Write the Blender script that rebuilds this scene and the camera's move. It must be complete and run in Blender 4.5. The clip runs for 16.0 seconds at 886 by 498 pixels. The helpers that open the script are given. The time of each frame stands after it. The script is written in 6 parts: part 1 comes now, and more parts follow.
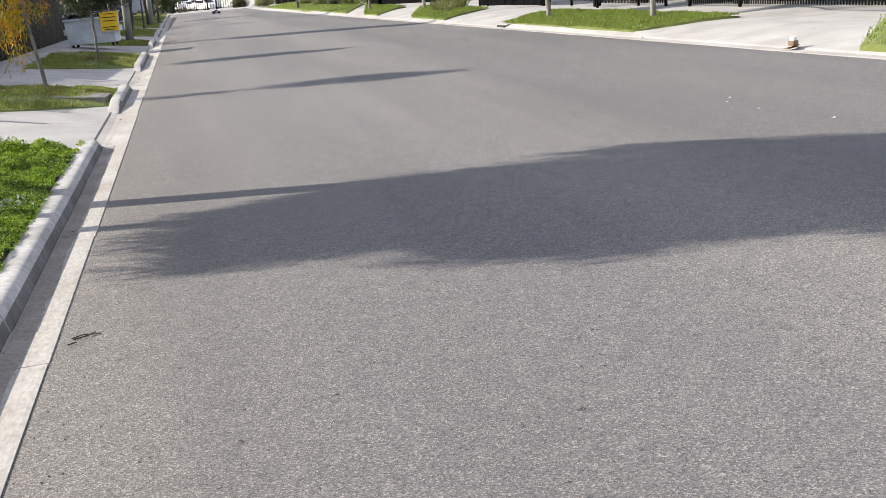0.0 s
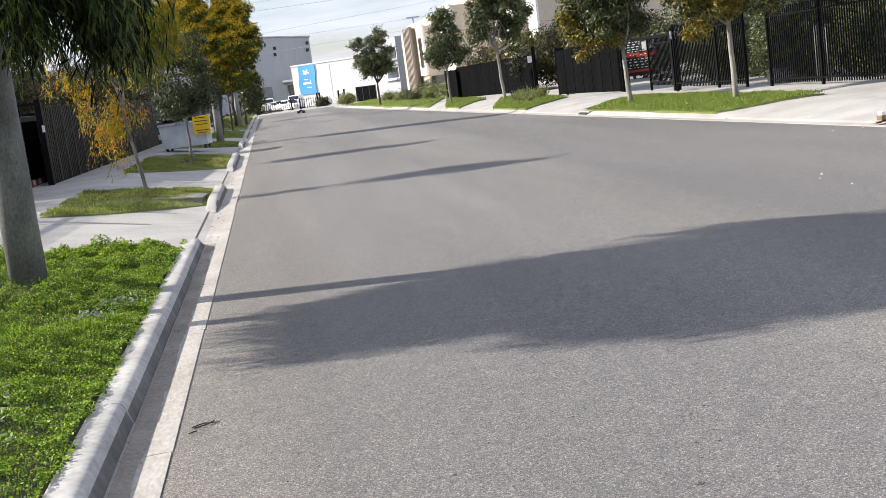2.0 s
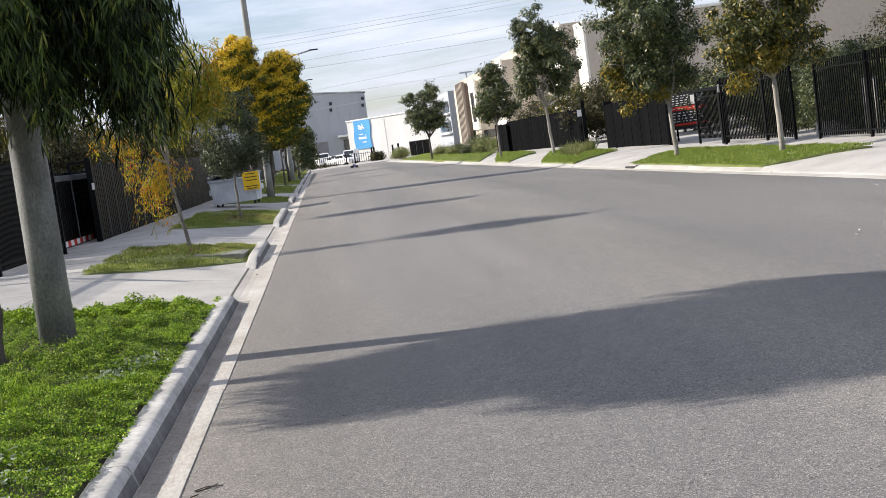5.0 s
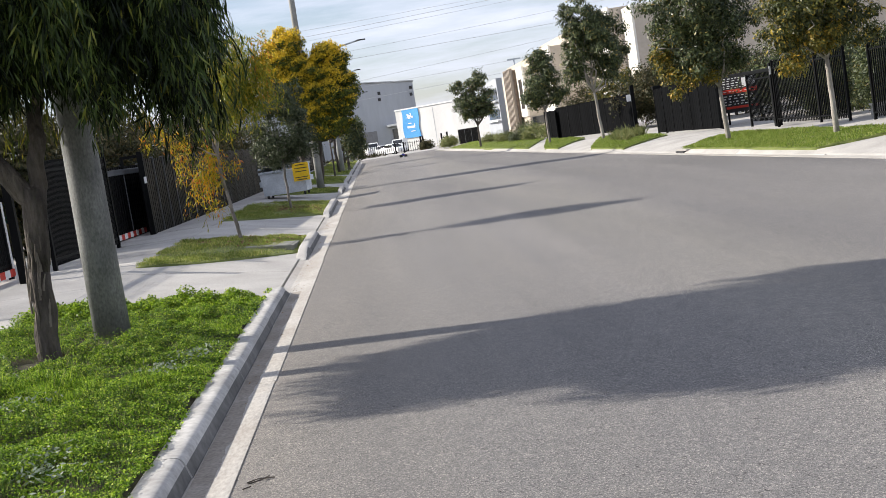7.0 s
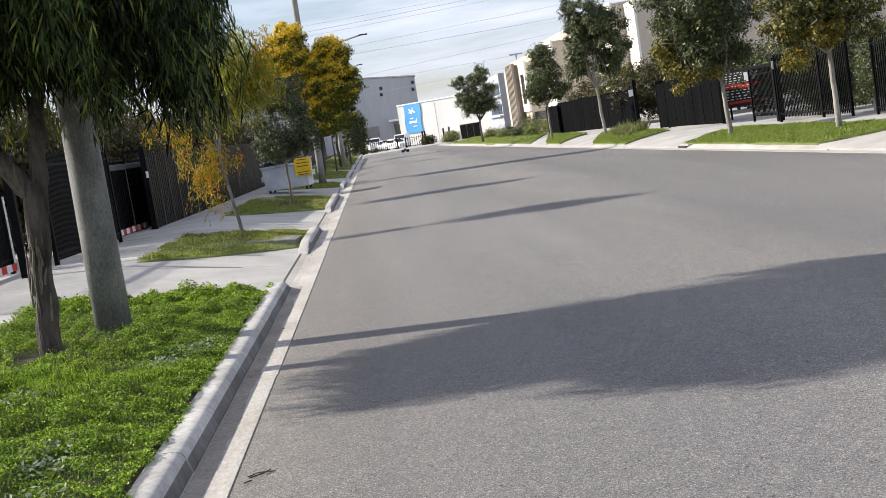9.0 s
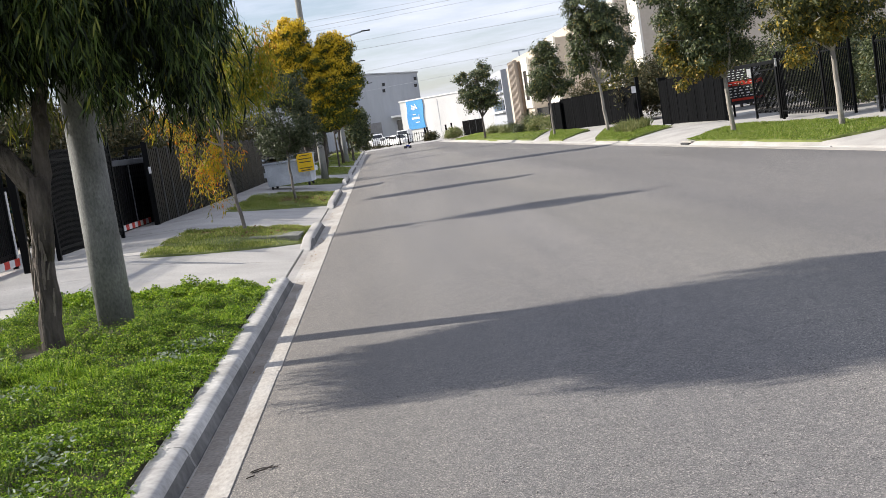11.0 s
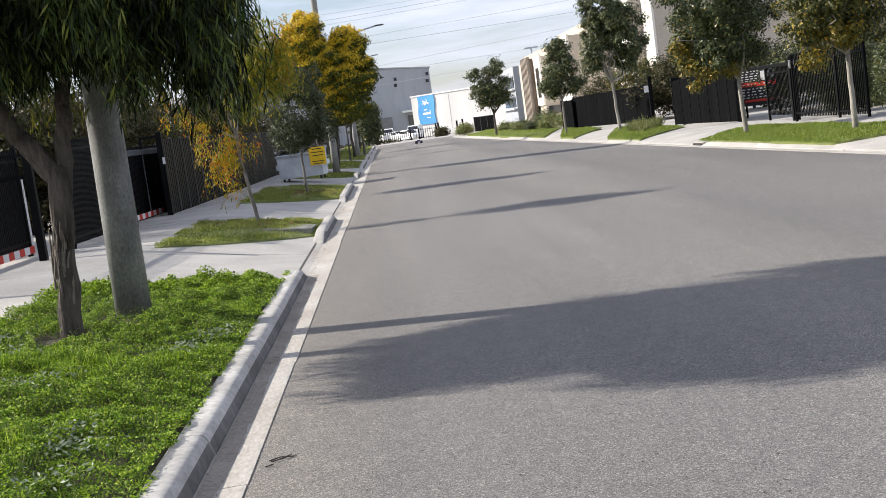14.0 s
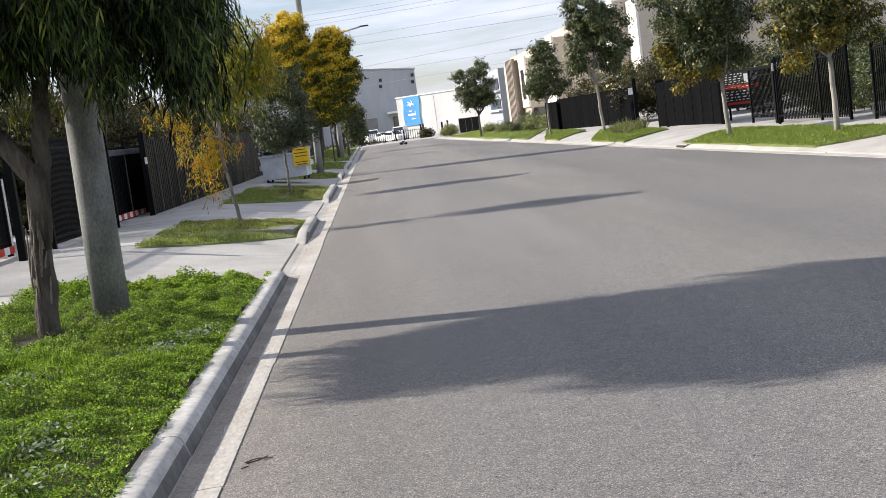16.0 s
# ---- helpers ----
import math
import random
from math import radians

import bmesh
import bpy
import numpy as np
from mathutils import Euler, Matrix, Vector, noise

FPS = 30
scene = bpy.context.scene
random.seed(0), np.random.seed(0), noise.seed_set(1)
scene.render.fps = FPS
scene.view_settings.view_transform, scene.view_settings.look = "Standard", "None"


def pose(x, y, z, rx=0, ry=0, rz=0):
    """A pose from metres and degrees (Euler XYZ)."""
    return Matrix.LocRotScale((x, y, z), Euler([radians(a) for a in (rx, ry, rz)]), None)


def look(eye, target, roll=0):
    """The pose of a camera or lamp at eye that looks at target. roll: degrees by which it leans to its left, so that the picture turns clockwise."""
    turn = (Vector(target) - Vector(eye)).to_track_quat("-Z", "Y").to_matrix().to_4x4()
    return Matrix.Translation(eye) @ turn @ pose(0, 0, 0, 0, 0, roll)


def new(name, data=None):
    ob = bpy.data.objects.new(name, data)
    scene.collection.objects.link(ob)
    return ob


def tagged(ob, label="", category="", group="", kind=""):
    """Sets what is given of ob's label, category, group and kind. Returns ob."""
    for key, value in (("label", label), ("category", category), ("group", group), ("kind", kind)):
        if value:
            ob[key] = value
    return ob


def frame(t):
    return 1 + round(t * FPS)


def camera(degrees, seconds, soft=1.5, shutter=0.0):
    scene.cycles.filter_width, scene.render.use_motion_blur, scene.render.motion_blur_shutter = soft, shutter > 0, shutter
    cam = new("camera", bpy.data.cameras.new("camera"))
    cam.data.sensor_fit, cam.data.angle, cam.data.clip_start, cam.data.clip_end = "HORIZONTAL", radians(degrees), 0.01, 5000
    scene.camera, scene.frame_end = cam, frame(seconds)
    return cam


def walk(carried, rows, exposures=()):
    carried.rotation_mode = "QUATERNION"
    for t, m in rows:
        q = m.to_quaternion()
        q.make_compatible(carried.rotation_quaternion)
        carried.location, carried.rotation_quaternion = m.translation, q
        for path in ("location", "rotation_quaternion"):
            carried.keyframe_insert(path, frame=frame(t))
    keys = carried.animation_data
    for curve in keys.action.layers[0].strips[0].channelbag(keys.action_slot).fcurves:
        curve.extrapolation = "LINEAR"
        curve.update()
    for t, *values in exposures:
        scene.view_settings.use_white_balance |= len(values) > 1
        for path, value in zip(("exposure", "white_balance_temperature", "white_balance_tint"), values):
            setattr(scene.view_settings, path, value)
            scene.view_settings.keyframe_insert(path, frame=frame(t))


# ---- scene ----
cam = camera(42.2, 16.0, soft=0.6)
PATH = [
    (0, (-0.067, -0.005, 1.577), (1.866, 9.523, -0.762), -5.06),
    (0.5, (-0.098, -0.041, 1.564), (1.848, 9.557, -0.457), -6.63),
    (1, (-0.169, -0.086, 1.563), (1.526, 9.56, -0.455), -7.44),
    (1.5, (-0.2, -0.11, 1.58), (1.283, 9.648, -0.032), -7.22),
    (2, (-0.196, -0.119, 1.587), (1.131, 9.679, 0.087), -7.54),
    (2.5, (-0.202, -0.115, 1.593), (1.01, 9.731, 0.338), -7.67),
    (3, (-0.196, -0.127, 1.595), (1.108, 9.708, 0.344), -8.16),
    (3.5, (-0.095, -0.119, 1.603), (0.875, 9.788, 0.645), -7.45),
    (3.7, (-0.039, -0.118, 1.604), (0.882, 9.794, 0.653), -7.31),
    (5.8, (0.084, -0.093, 1.588), (0.933, 9.814, 0.524), -8.60),
    (6, (0.086, -0.088, 1.589), (0.881, 9.82, 0.497), -8.67),
    (6.5, (0.09, -0.101, 1.6), (0.673, 9.825, 0.537), -8.81),
    (7, (0.092, -0.086, 1.6), (0.56, 9.851, 0.579), -9.00),
    (7.5, (0.09, -0.086, 1.596), (0.523, 9.852, 0.578), -8.80),
    (8, (0.088, -0.077, 1.594), (0.56, 9.858, 0.56), -8.47),
    (8.5, (0.086, -0.081, 1.591), (0.555, 9.856, 0.572), -8.80),
    (9, (0.093, -0.074, 1.59), (0.538, 9.859, 0.531), -8.97),
    (11.5, (0.089, -0.078, 1.592), (0.507, 9.852, 0.494), -8.83),
    (12, (0.088, -0.078, 1.59), (0.527, 9.848, 0.465), -8.77),
    (12.5, (0.086, -0.086, 1.589), (0.527, 9.837, 0.431), -8.50),
    (13, (0.084, -0.079, 1.59), (0.518, 9.845, 0.438), -8.63),
    (13.5, (0.055, -0.115, 1.601), (0.314, 9.832, 0.602), -8.84),
    (14, (0.025, -0.149, 1.607), (0.371, 9.782, 0.492), -7.78),
    (14.5, (0.053, -0.122, 1.608), (0.397, 9.837, 0.773), -5.92),
    (15, (0.049, -0.118, 1.604), (0.295, 9.833, 0.644), -6.49),
    (15.5, (0.061, -0.123, 1.599), (0.424, 9.818, 0.575), -7.39),
    (16, (0.063, -0.128, 1.597), (0.54, 9.797, 0.476), -7.54),
]
walk(cam, [(t, look(eye, target, roll)) for t, eye, target, roll in PATH], [(0, 0.78), (2, 0.82), (3.5, 0.70), (16, 0.70)])

# ---------------------------------------------------------------- light
SUN_EL, SUN_TO = radians(30.5), Vector((1.0, -0.32, 0)).normalized()  # where shadows point
sun_data = bpy.data.lights.new("sun", "SUN")
sun_data.energy, sun_data.angle, sun_data.color = 5.0, radians(0.55), (1.0, 0.925, 0.825)
sun = new("sun", sun_data)
beam = Vector((SUN_TO.x * math.cos(SUN_EL), SUN_TO.y * math.cos(SUN_EL), -math.sin(SUN_EL)))
sun.matrix_world = Matrix.Translation((-20, 5, 20)) @ beam.to_track_quat("-Z", "Y").to_matrix().to_4x4()

world = bpy.data.worlds.new("sky")
scene.world = world
world.use_nodes = True
wn, wl = world.node_tree.nodes, world.node_tree.links
wn.clear()
w_out, w_bg, w_sky = wn.new("ShaderNodeOutputWorld"), wn.new("ShaderNodeBackground"), wn.new("ShaderNodeTexSky")
w_sky.sky_type, w_sky.sun_disc = "NISHITA", False
w_sky.sun_elevation, w_sky.sun_rotation = SUN_EL, math.atan2(-SUN_TO.x, -SUN_TO.y)
w_sky.air_density, w_sky.dust_density, w_sky.ozone_density = 1.1, 0.6, 2.0
w_bg.inputs["Strength"].default_value = 0.069
# thin broken cloud, spread flat overhead
w_co, w_map, w_n1, w_ramp, w_mix = (wn.new("ShaderNode" + k) for k in ("TexCoord", "Mapping", "TexNoise", "ValToRGB", "MixRGB"))
w_map.inputs["Scale"].default_value = (1.0, 1.0, 7.0)
w_map.inputs["Location"].default_value = (0.35, 0.1, 0.25)
w_n1.inputs["Scale"].default_value, w_n1.inputs["Detail"].default_value, w_n1.inputs["Roughness"].default_value = 2.6, 8.0, 0.6
w_ramp.color_ramp.elements[0].position, w_ramp.color_ramp.elements[1].position = 0.40, 0.60
w_ramp.color_ramp.elements[0].color, w_ramp.color_ramp.elements[1].color = (0.28, 0.28, 0.28, 1), (1.0, 1.0, 1.0, 1)
w_mix.inputs["Color2"].default_value = (8.5, 8.9, 10.5, 1)
wl.new(w_co.outputs["Generated"], w_map.inputs["Vector"])
wl.new(w_map.outputs[0], w_n1.inputs["Vector"])
wl.new(w_n1.outputs["Fac"], w_ramp.inputs["Fac"])
wl.new(w_ramp.outputs["Color"], w_mix.inputs["Fac"])
w_haze = wn.new("ShaderNodeMixRGB")
w_haze.blend_type, w_haze.inputs["Fac"].default_value, w_haze.inputs["Color2"].default_value = "MULTIPLY", 1.0, (0.99, 1.0, 1.09, 1)
wl.new(w_sky.outputs[0], w_haze.inputs["Color1"])
wl.new(w_haze.outputs[0], w_mix.inputs["Color1"])
wl.new(w_mix.outputs[0], w_bg.inputs["Color"])
wl.new(w_bg.outputs[0], w_out.inputs["Surface"])

# ---------------------------------------------------------------- materials


def nodes_of(name):
    m = bpy.data.materials.new(name)
    m.use_nodes = True
    nt = m.node_tree
    return m, nt, nt.nodes, nt.links, nt.nodes["Principled BSDF"]


def noise_node(nt, vec, scale, detail=4.0, rough=0.55):
    n = nt.nodes.new("ShaderNodeTexNoise")
    n.inputs["Scale"].default_value, n.inputs["Detail"].default_value, n.inputs["Roughness"].default_value = scale, detail, rough
    nt.links.new(vec, n.inputs["Vector"])
    return n.outputs["Fac"]


def ramp_node(nt, fac, stops):
    r = nt.nodes.new("ShaderNodeValToRGB")
    els = r.color_ramp.elements
    while len(els) < len(stops):
        els.new(0.5)
    for e, (p, c) in zip(els, stops):
        e.position, e.color = p, (*c, 1) if len(c) == 3 else c
    nt.links.new(fac, r.inputs["Fac"])
    return r.outputs["Color"]


def mix_node(nt, kind, fac, a, b):
    n = nt.nodes.new("ShaderNodeMixRGB")
    n.blend_type = kind
    for sock, v in zip(("Fac", "Color1", "Color2"), (fac, a, b)):
        if isinstance(v, (int, float)):
            n.inputs[sock].default_value = v if sock == "Fac" else (v, v, v, 1)
        elif isinstance(v, tuple):
            n.inputs[sock].default_value = (*v, 1)
        else:
            nt.links.new(v, n.inputs[sock])
    return n.outputs[0]


def bump_node(nt, height, strength, distance, bsdf):
    b = nt.nodes.new("ShaderNodeBump")
    b.inputs["Strength"].default_value, b.inputs["Distance"].default_value = strength, distance
    nt.links.new(height, b.inputs["Height"])
    nt.links.new(b.outputs[0], bsdf.inputs["Normal"])


def surf(name, dark, light, big=1.5, fine=40.0, rough=0.8, bump=0.3, depth=0.004, metal=0.0, stain=0.25, spec=0.4, stretch=(1, 1, 1), vary=0.0):
    """A plain real surface: broad blotches, fine grain and relief."""
    m, nt, n, l, b = nodes_of(name)
    geo, mp = n.new("ShaderNodeNewGeometry"), n.new("ShaderNodeMapping")
    mp.inputs["Scale"].default_value = stretch
    l.new(geo.outputs["Position"], mp.inputs["Vector"])
    v = mp.outputs[0]
    f1, f2 = noise_node(nt, v, big, 5), noise_node(nt, v, fine, 3)
    col = ramp_node(nt, f1, [(0.3, dark), (0.7, light)])
    grain = ramp_node(nt, f2, [(0.25, (1 - stain,) * 3), (0.75, (1 + stain * 0.4,) * 3)])
    col = mix_node(nt, "MULTIPLY", 1.0, col, grain)
    if vary:
        info = n.new("ShaderNodeObjectInfo")
        col = mix_node(nt, "MULTIPLY", 1.0, col, ramp_node(nt, info.outputs["Random"], [(0, (1 - vary,) * 3), (1, (1 + vary * 0.5,) * 3)]))
    l.new(col, b.inputs["Base Color"])
    b.inputs["Roughness"].default_value, b.inputs["Metallic"].default_value = rough, metal
    b.inputs["Specular IOR Level"].default_value = spec
    bump_node(nt, f2, bump, depth, b)
    return m


def leafy(name, stops, rough=0.5, thin=0.35, spec=0.35):
    """Leaves that let some light through, each of its own tint."""
    m, nt, n, l, b = nodes_of(name)
    geo = n.new("ShaderNodeNewGeometry")
    col = ramp_node(nt, geo.outputs["Random Per Island"], stops)
    l.new(col, b.inputs["Base Color"])
    b.inputs["Roughness"].default_value, b.inputs["Specular IOR Level"].default_value = rough, spec
    tr, mx, out = n.new("ShaderNodeBsdfTranslucent"), n.new("ShaderNodeMixShader"), n["Material Output"]
    l.new(col, tr.inputs["Color"])
    mx.inputs["Fac"].default_value = thin
    l.new(b.outputs[0], mx.inputs[1])
    l.new(tr.outputs[0], mx.inputs[2])
    l.new(mx.outputs[0], out.inputs["Surface"])
    return m


def asphalt_material():
    m, nt, n, l, b = nodes_of("asphalt")
    geo = n.new("ShaderNodeNewGeometry")
    pos = geo.outputs["Position"]
    mp = n.new("ShaderNodeMapping")
    mp.inputs["Scale"].default_value = (0.55, 0.05, 1)
    l.new(pos, mp.inputs["Vector"])
    long = n.new("ShaderNodeMapping")
    long.inputs["Scale"].default_value = (1.6, 0.11, 1)
    l.new(pos, long.inputs["Vector"])
    lanes, blot = noise_node(nt, mp.outputs[0], 1.0, 3), noise_node(nt, long.outputs[0], 1.0, 6, 0.62)
    stones = n.new("ShaderNodeTexVoronoi")
    stones.inputs["Scale"].default_value = 170
    l.new(pos, stones.inputs["Vector"])
    bits, grain = noise_node(nt, pos, 115, 5, 0.72), noise_node(nt, pos, 260, 2)
    col = ramp_node(nt, lanes, [(0.32, (0.150, 0.147, 0.147)), (0.68, (0.202, 0.196, 0.192))])
    col = mix_node(nt, "MULTIPLY", 1.0, col, ramp_node(nt, blot, [(0.3, (0.93, 0.93, 0.94)), (0.7, (1.05, 1.04, 1.02))]))
    col = mix_node(nt, "MULTIPLY", 1.0, col, ramp_node(nt, bits, [(0.32, (0.32, 0.32, 0.32)), (0.43, (0.93, 0.93, 0.93)), (0.56, (1.04, 1.04, 1.03)), (0.70, (1.6, 1.56, 1.5))]))
    sep = n.new("ShaderNodeSeparateColor")
    l.new(stones.outputs["Color"], sep.inputs[0])
    col = mix_node(nt, "MULTIPLY", 1.0, col, ramp_node(nt, sep.outputs[0], [(0.0, (0.50, 0.50, 0.50)), (0.5, (0.98, 0.98, 0.98)), (0.8, (1.1, 1.1, 1.08)), (0.97, (2.0, 1.93, 1.8))]))
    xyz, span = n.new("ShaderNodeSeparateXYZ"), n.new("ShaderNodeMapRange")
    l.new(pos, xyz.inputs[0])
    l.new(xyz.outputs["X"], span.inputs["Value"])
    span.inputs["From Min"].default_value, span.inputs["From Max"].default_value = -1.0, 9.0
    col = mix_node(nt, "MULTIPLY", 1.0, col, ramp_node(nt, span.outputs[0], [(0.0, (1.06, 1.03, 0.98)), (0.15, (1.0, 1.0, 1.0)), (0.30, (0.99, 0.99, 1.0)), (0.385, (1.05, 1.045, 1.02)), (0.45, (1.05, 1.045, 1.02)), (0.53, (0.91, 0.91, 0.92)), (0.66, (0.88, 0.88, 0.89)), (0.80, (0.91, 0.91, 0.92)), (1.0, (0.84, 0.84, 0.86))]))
    mottle = noise_node(nt, pos, 7, 5, 0.7)
    col = mix_node(nt, "MULTIPLY", 1.0, col, ramp_node(nt, mottle, [(0.3, (0.90, 0.90, 0.91)), (0.7, (1.09, 1.085, 1.07))]))
    pits = noise_node(nt, pos, 19, 4, 0.7)
    col = mix_node(nt, "MULTIPLY", 1.0, col, ramp_node(nt, pits, [(0.30, (0.22, 0.22, 0.22)), (0.345, (1, 1, 1)), (0.66, (1.0, 1.0, 1.0)), (0.76, (1.3, 1.28, 1.22))]))
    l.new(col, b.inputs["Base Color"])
    b.inputs["Roughness"].default_value, b.inputs["Specular IOR Level"].default_value = 0.85, 0.3
    h = mix_node(nt, "ADD", 0.6, bits, stones.outputs["Distance"])
    h = mix_node(nt, "ADD", 0.4, h, grain)
    bump_node(nt, h, 0.55, 0.006, b)
    return m


ASPHALT = asphalt_material()
CONCRETE = surf("concrete", (0.345, 0.331, 0.309), (0.47, 0.453, 0.427), 1.1, 45, 0.9, 0.25, 0.003, vary=0.08)
KERB = surf("kerb_concrete", (0.35, 0.34, 0.325), (0.54, 0.53, 0.51), 3.0, 22, 0.9, 0.25, 0.003, stain=0.3)
KERBFACE = surf("dark_kerb_face", (0.10, 0.097, 0.093), (0.20, 0.195, 0.187), 3.0, 14, 0.95, 0.2, 0.003, stain=0.35)
THINBARK = surf("thin_grey_bark", (0.14, 0.125, 0.11), (0.32, 0.29, 0.26), 8, 40, 0.95, 0.6, 0.01, stain=0.4, stretch=(1, 1, 0.3))
GUTTER = surf("gutter_concrete", (0.33, 0.30, 0.262), (0.50, 0.482, 0.45), 1.6, 35, 0.9, 0.3, 0.003, stain=0.3, stretch=(1.5, 0.5, 1))
PITLID = surf("mossy_pit_concrete", (0.15, 0.155, 0.13), (0.29, 0.285, 0.255), 4, 30, 0.95, 0.3, 0.003, stain=0.4)
TURF = surf("turf", (0.09, 0.115, 0.03), (0.19, 0.22, 0.06), 2.0, 50, 1.0, 0.8, 0.015)
SOIL = surf("soil", (0.035, 0.035, 0.018), (0.10, 0.085, 0.05), 3.0, 60, 1.0, 0.8, 0.015)
DRYGRASS = surf("dry_ground", (0.10, 0.11, 0.05), (0.20, 0.18, 0.10), 0.2, 6, 1.0, 0.5, 0.02)
POLE_MAT = surf("pole_concrete", (0.125, 0.130, 0.126), (0.27, 0.274, 0.262), 3.2, 45, 0.6, 0.35, 0.003, spec=0.4, stain=0.45, stretch=(1.4, 1.4, 0.7))
BARK = surf("bark", (0.032, 0.026, 0.022), (0.15, 0.128, 0.108), 7, 30, 0.95, 1.0, 0.05, stain=0.5, stretch=(1, 1, 0.25))
PALEBARK = surf("pale_bark", (0.19, 0.175, 0.15), (0.43, 0.40, 0.355), 5, 40, 0.9, 0.6, 0.008, stain=0.35, stretch=(1, 1, 0.3))
BLACK = surf("black_powder_coat", (0.002, 0.0024, 0.0028), (0.005, 0.0054, 0.006), 3, 80, 0.5, 0.1, 0.001, spec=0.12)
DARKPANEL = surf("dark_steel_panel", (0.0012, 0.0014, 0.0016), (0.003, 0.0032, 0.0034), 2, 50, 0.4, 0.1, 0.001, spec=0.08, stretch=(1, 1, 0.15))
FARPANEL = surf("matt_black_panel", (0.002, 0.0024, 0.003), (0.0045, 0.005, 0.006), 2, 50, 0.8, 0.1, 0.001, spec=0.05, stretch=(1, 1, 0.15))
GREYPOST = surf("lighter_grey_steel", (0.06, 0.064, 0.07), (0.13, 0.136, 0.145), 3, 60, 0.5, 0.1, 0.001, spec=0.3)
GALV = surf("galvanised_steel", (0.36, 0.39, 0.42), (0.52, 0.55, 0.58), 2.5, 30, 0.5, 0.1, 0.001, metal=0.35, stain=0.15)
OFFWHITE = surf("weathered_white_panel", (0.56, 0.56, 0.555), (0.66, 0.66, 0.65), 0.5, 12, 0.7, 0.05, 0.002, stain=0.08, stretch=(1, 1, 0.3))
PALEPOLE = surf("pale_pole_concrete", (0.24, 0.24, 0.225), (0.36, 0.36, 0.34), 2.2, 45, 0.8, 0.25, 0.003, stain=0.25)
WHITEPAINT = surf("white_paint", (0.72, 0.72, 0.71), (0.80, 0.80, 0.79), 0.6, 20, 0.6, 0.05, 0.001, stain=0.06)
REDPAINT = surf("red_paint", (0.55, 0.04, 0.025), (0.66, 0.06, 0.035), 4, 40, 0.5, 0.05, 0.001)
YELLOW = surf("yellow_sign", (0.85, 0.52, 0.01), (0.92, 0.60, 0.02), 4, 40, 0.5, 0.05, 0.001)
INK = surf("dark_ink", (0.02, 0.02, 0.022), (0.035, 0.035, 0.038), 4, 40, 0.6, 0.05, 0.001)
GREYWALL = surf("grey_cladding", (0.33, 0.35, 0.385), (0.40, 0.42, 0.46), 0.12, 1.5, 0.7, 0.1, 0.01, stain=0.08, stretch=(1, 1, 0.2))
TANWALL = surf("tan_render", (0.44, 0.385, 0.32), (0.52, 0.46, 0.385), 0.25, 4, 0.85, 0.1, 0.01, stain=0.1)
PALEWALL = surf("pale_sunlit_render", (0.70, 0.67, 0.60), (0.78, 0.75, 0.68), 0.25, 4, 0.85, 0.1, 0.01, stain=0.06)
BROWNSLAT = surf("brown_cladding", (0.30, 0.25, 0.205), (0.40, 0.345, 0.29), 0.8, 12, 0.7, 0.1, 0.005)
ROOFING = surf("roof_sheet", (0.35, 0.36, 0.37), (0.45, 0.46, 0.47), 0.3, 5, 0.5, 0.1, 0.01, metal=0.2)
BANNERBLUE = surf("blue_banner", (0.06, 0.30, 0.66), (0.10, 0.40, 0.76), 0.4, 5, 0.6, 0.05, 0.002)
RUBBER = surf("rubber", (0.012, 0.012, 0.013), (0.025, 0.025, 0.026), 10, 80, 0.8, 0.4, 0.003)
BLUEBODY = surf("blue_shell", (0.012, 0.03, 0.32), (0.018, 0.045, 0.42), 12, 60, 0.25, 0.02, 0.001, spec=0.6)
DARKGLASS = surf("dark_glass", (0.015, 0.018, 0.022), (0.03, 0.034, 0.04), 2, 20, 0.12, 0.0, 0.001, spec=0.7)
SILVER = surf("silver_paint", (0.55, 0.56, 0.57), (0.62, 0.63, 0.64), 2, 20, 0.3, 0.02, 0.001, metal=0.3)
WIREMAT = surf("aluminium_wire", (0.50, 0.51, 0.53), (0.60, 0.61, 0.63), 2, 20, 0.5, 0.05, 0.001, metal=0.3)

# Three copies of one leaf: in shade, half lit and sunlit, by colour.
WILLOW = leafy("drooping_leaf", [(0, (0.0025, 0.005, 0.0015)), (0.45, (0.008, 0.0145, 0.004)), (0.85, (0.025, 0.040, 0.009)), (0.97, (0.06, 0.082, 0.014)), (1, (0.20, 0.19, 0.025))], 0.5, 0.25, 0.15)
WILLOWHALFLIT = leafy("half_lit_drooping_leaf", [(0, (0.015, 0.027, 0.007)), (0.4, (0.046, 0.076, 0.017)), (0.85, (0.10, 0.145, 0.030)), (1, (0.22, 0.23, 0.04))], 0.45, 0.3, 0.3)
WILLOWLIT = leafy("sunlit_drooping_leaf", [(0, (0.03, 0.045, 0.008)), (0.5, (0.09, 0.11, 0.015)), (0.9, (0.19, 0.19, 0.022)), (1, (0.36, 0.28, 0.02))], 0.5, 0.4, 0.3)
LUSH = leafy("clover_leaf", [(0, (0.028, 0.066, 0.006)), (0.45, (0.15, 0.275, 0.018)), (0.85, (0.34, 0.49, 0.034)), (1, (0.50, 0.57, 0.09))], 0.55, 0.36, 0.25)
LIME = leafy("bright_clover_leaf", [(0, (0.05, 0.10, 0.006)), (0.4, (0.16, 0.27, 0.014)), (0.8, (0.32, 0.46, 0.03)), (1, (0.46, 0.54, 0.08))], 0.5, 0.4)
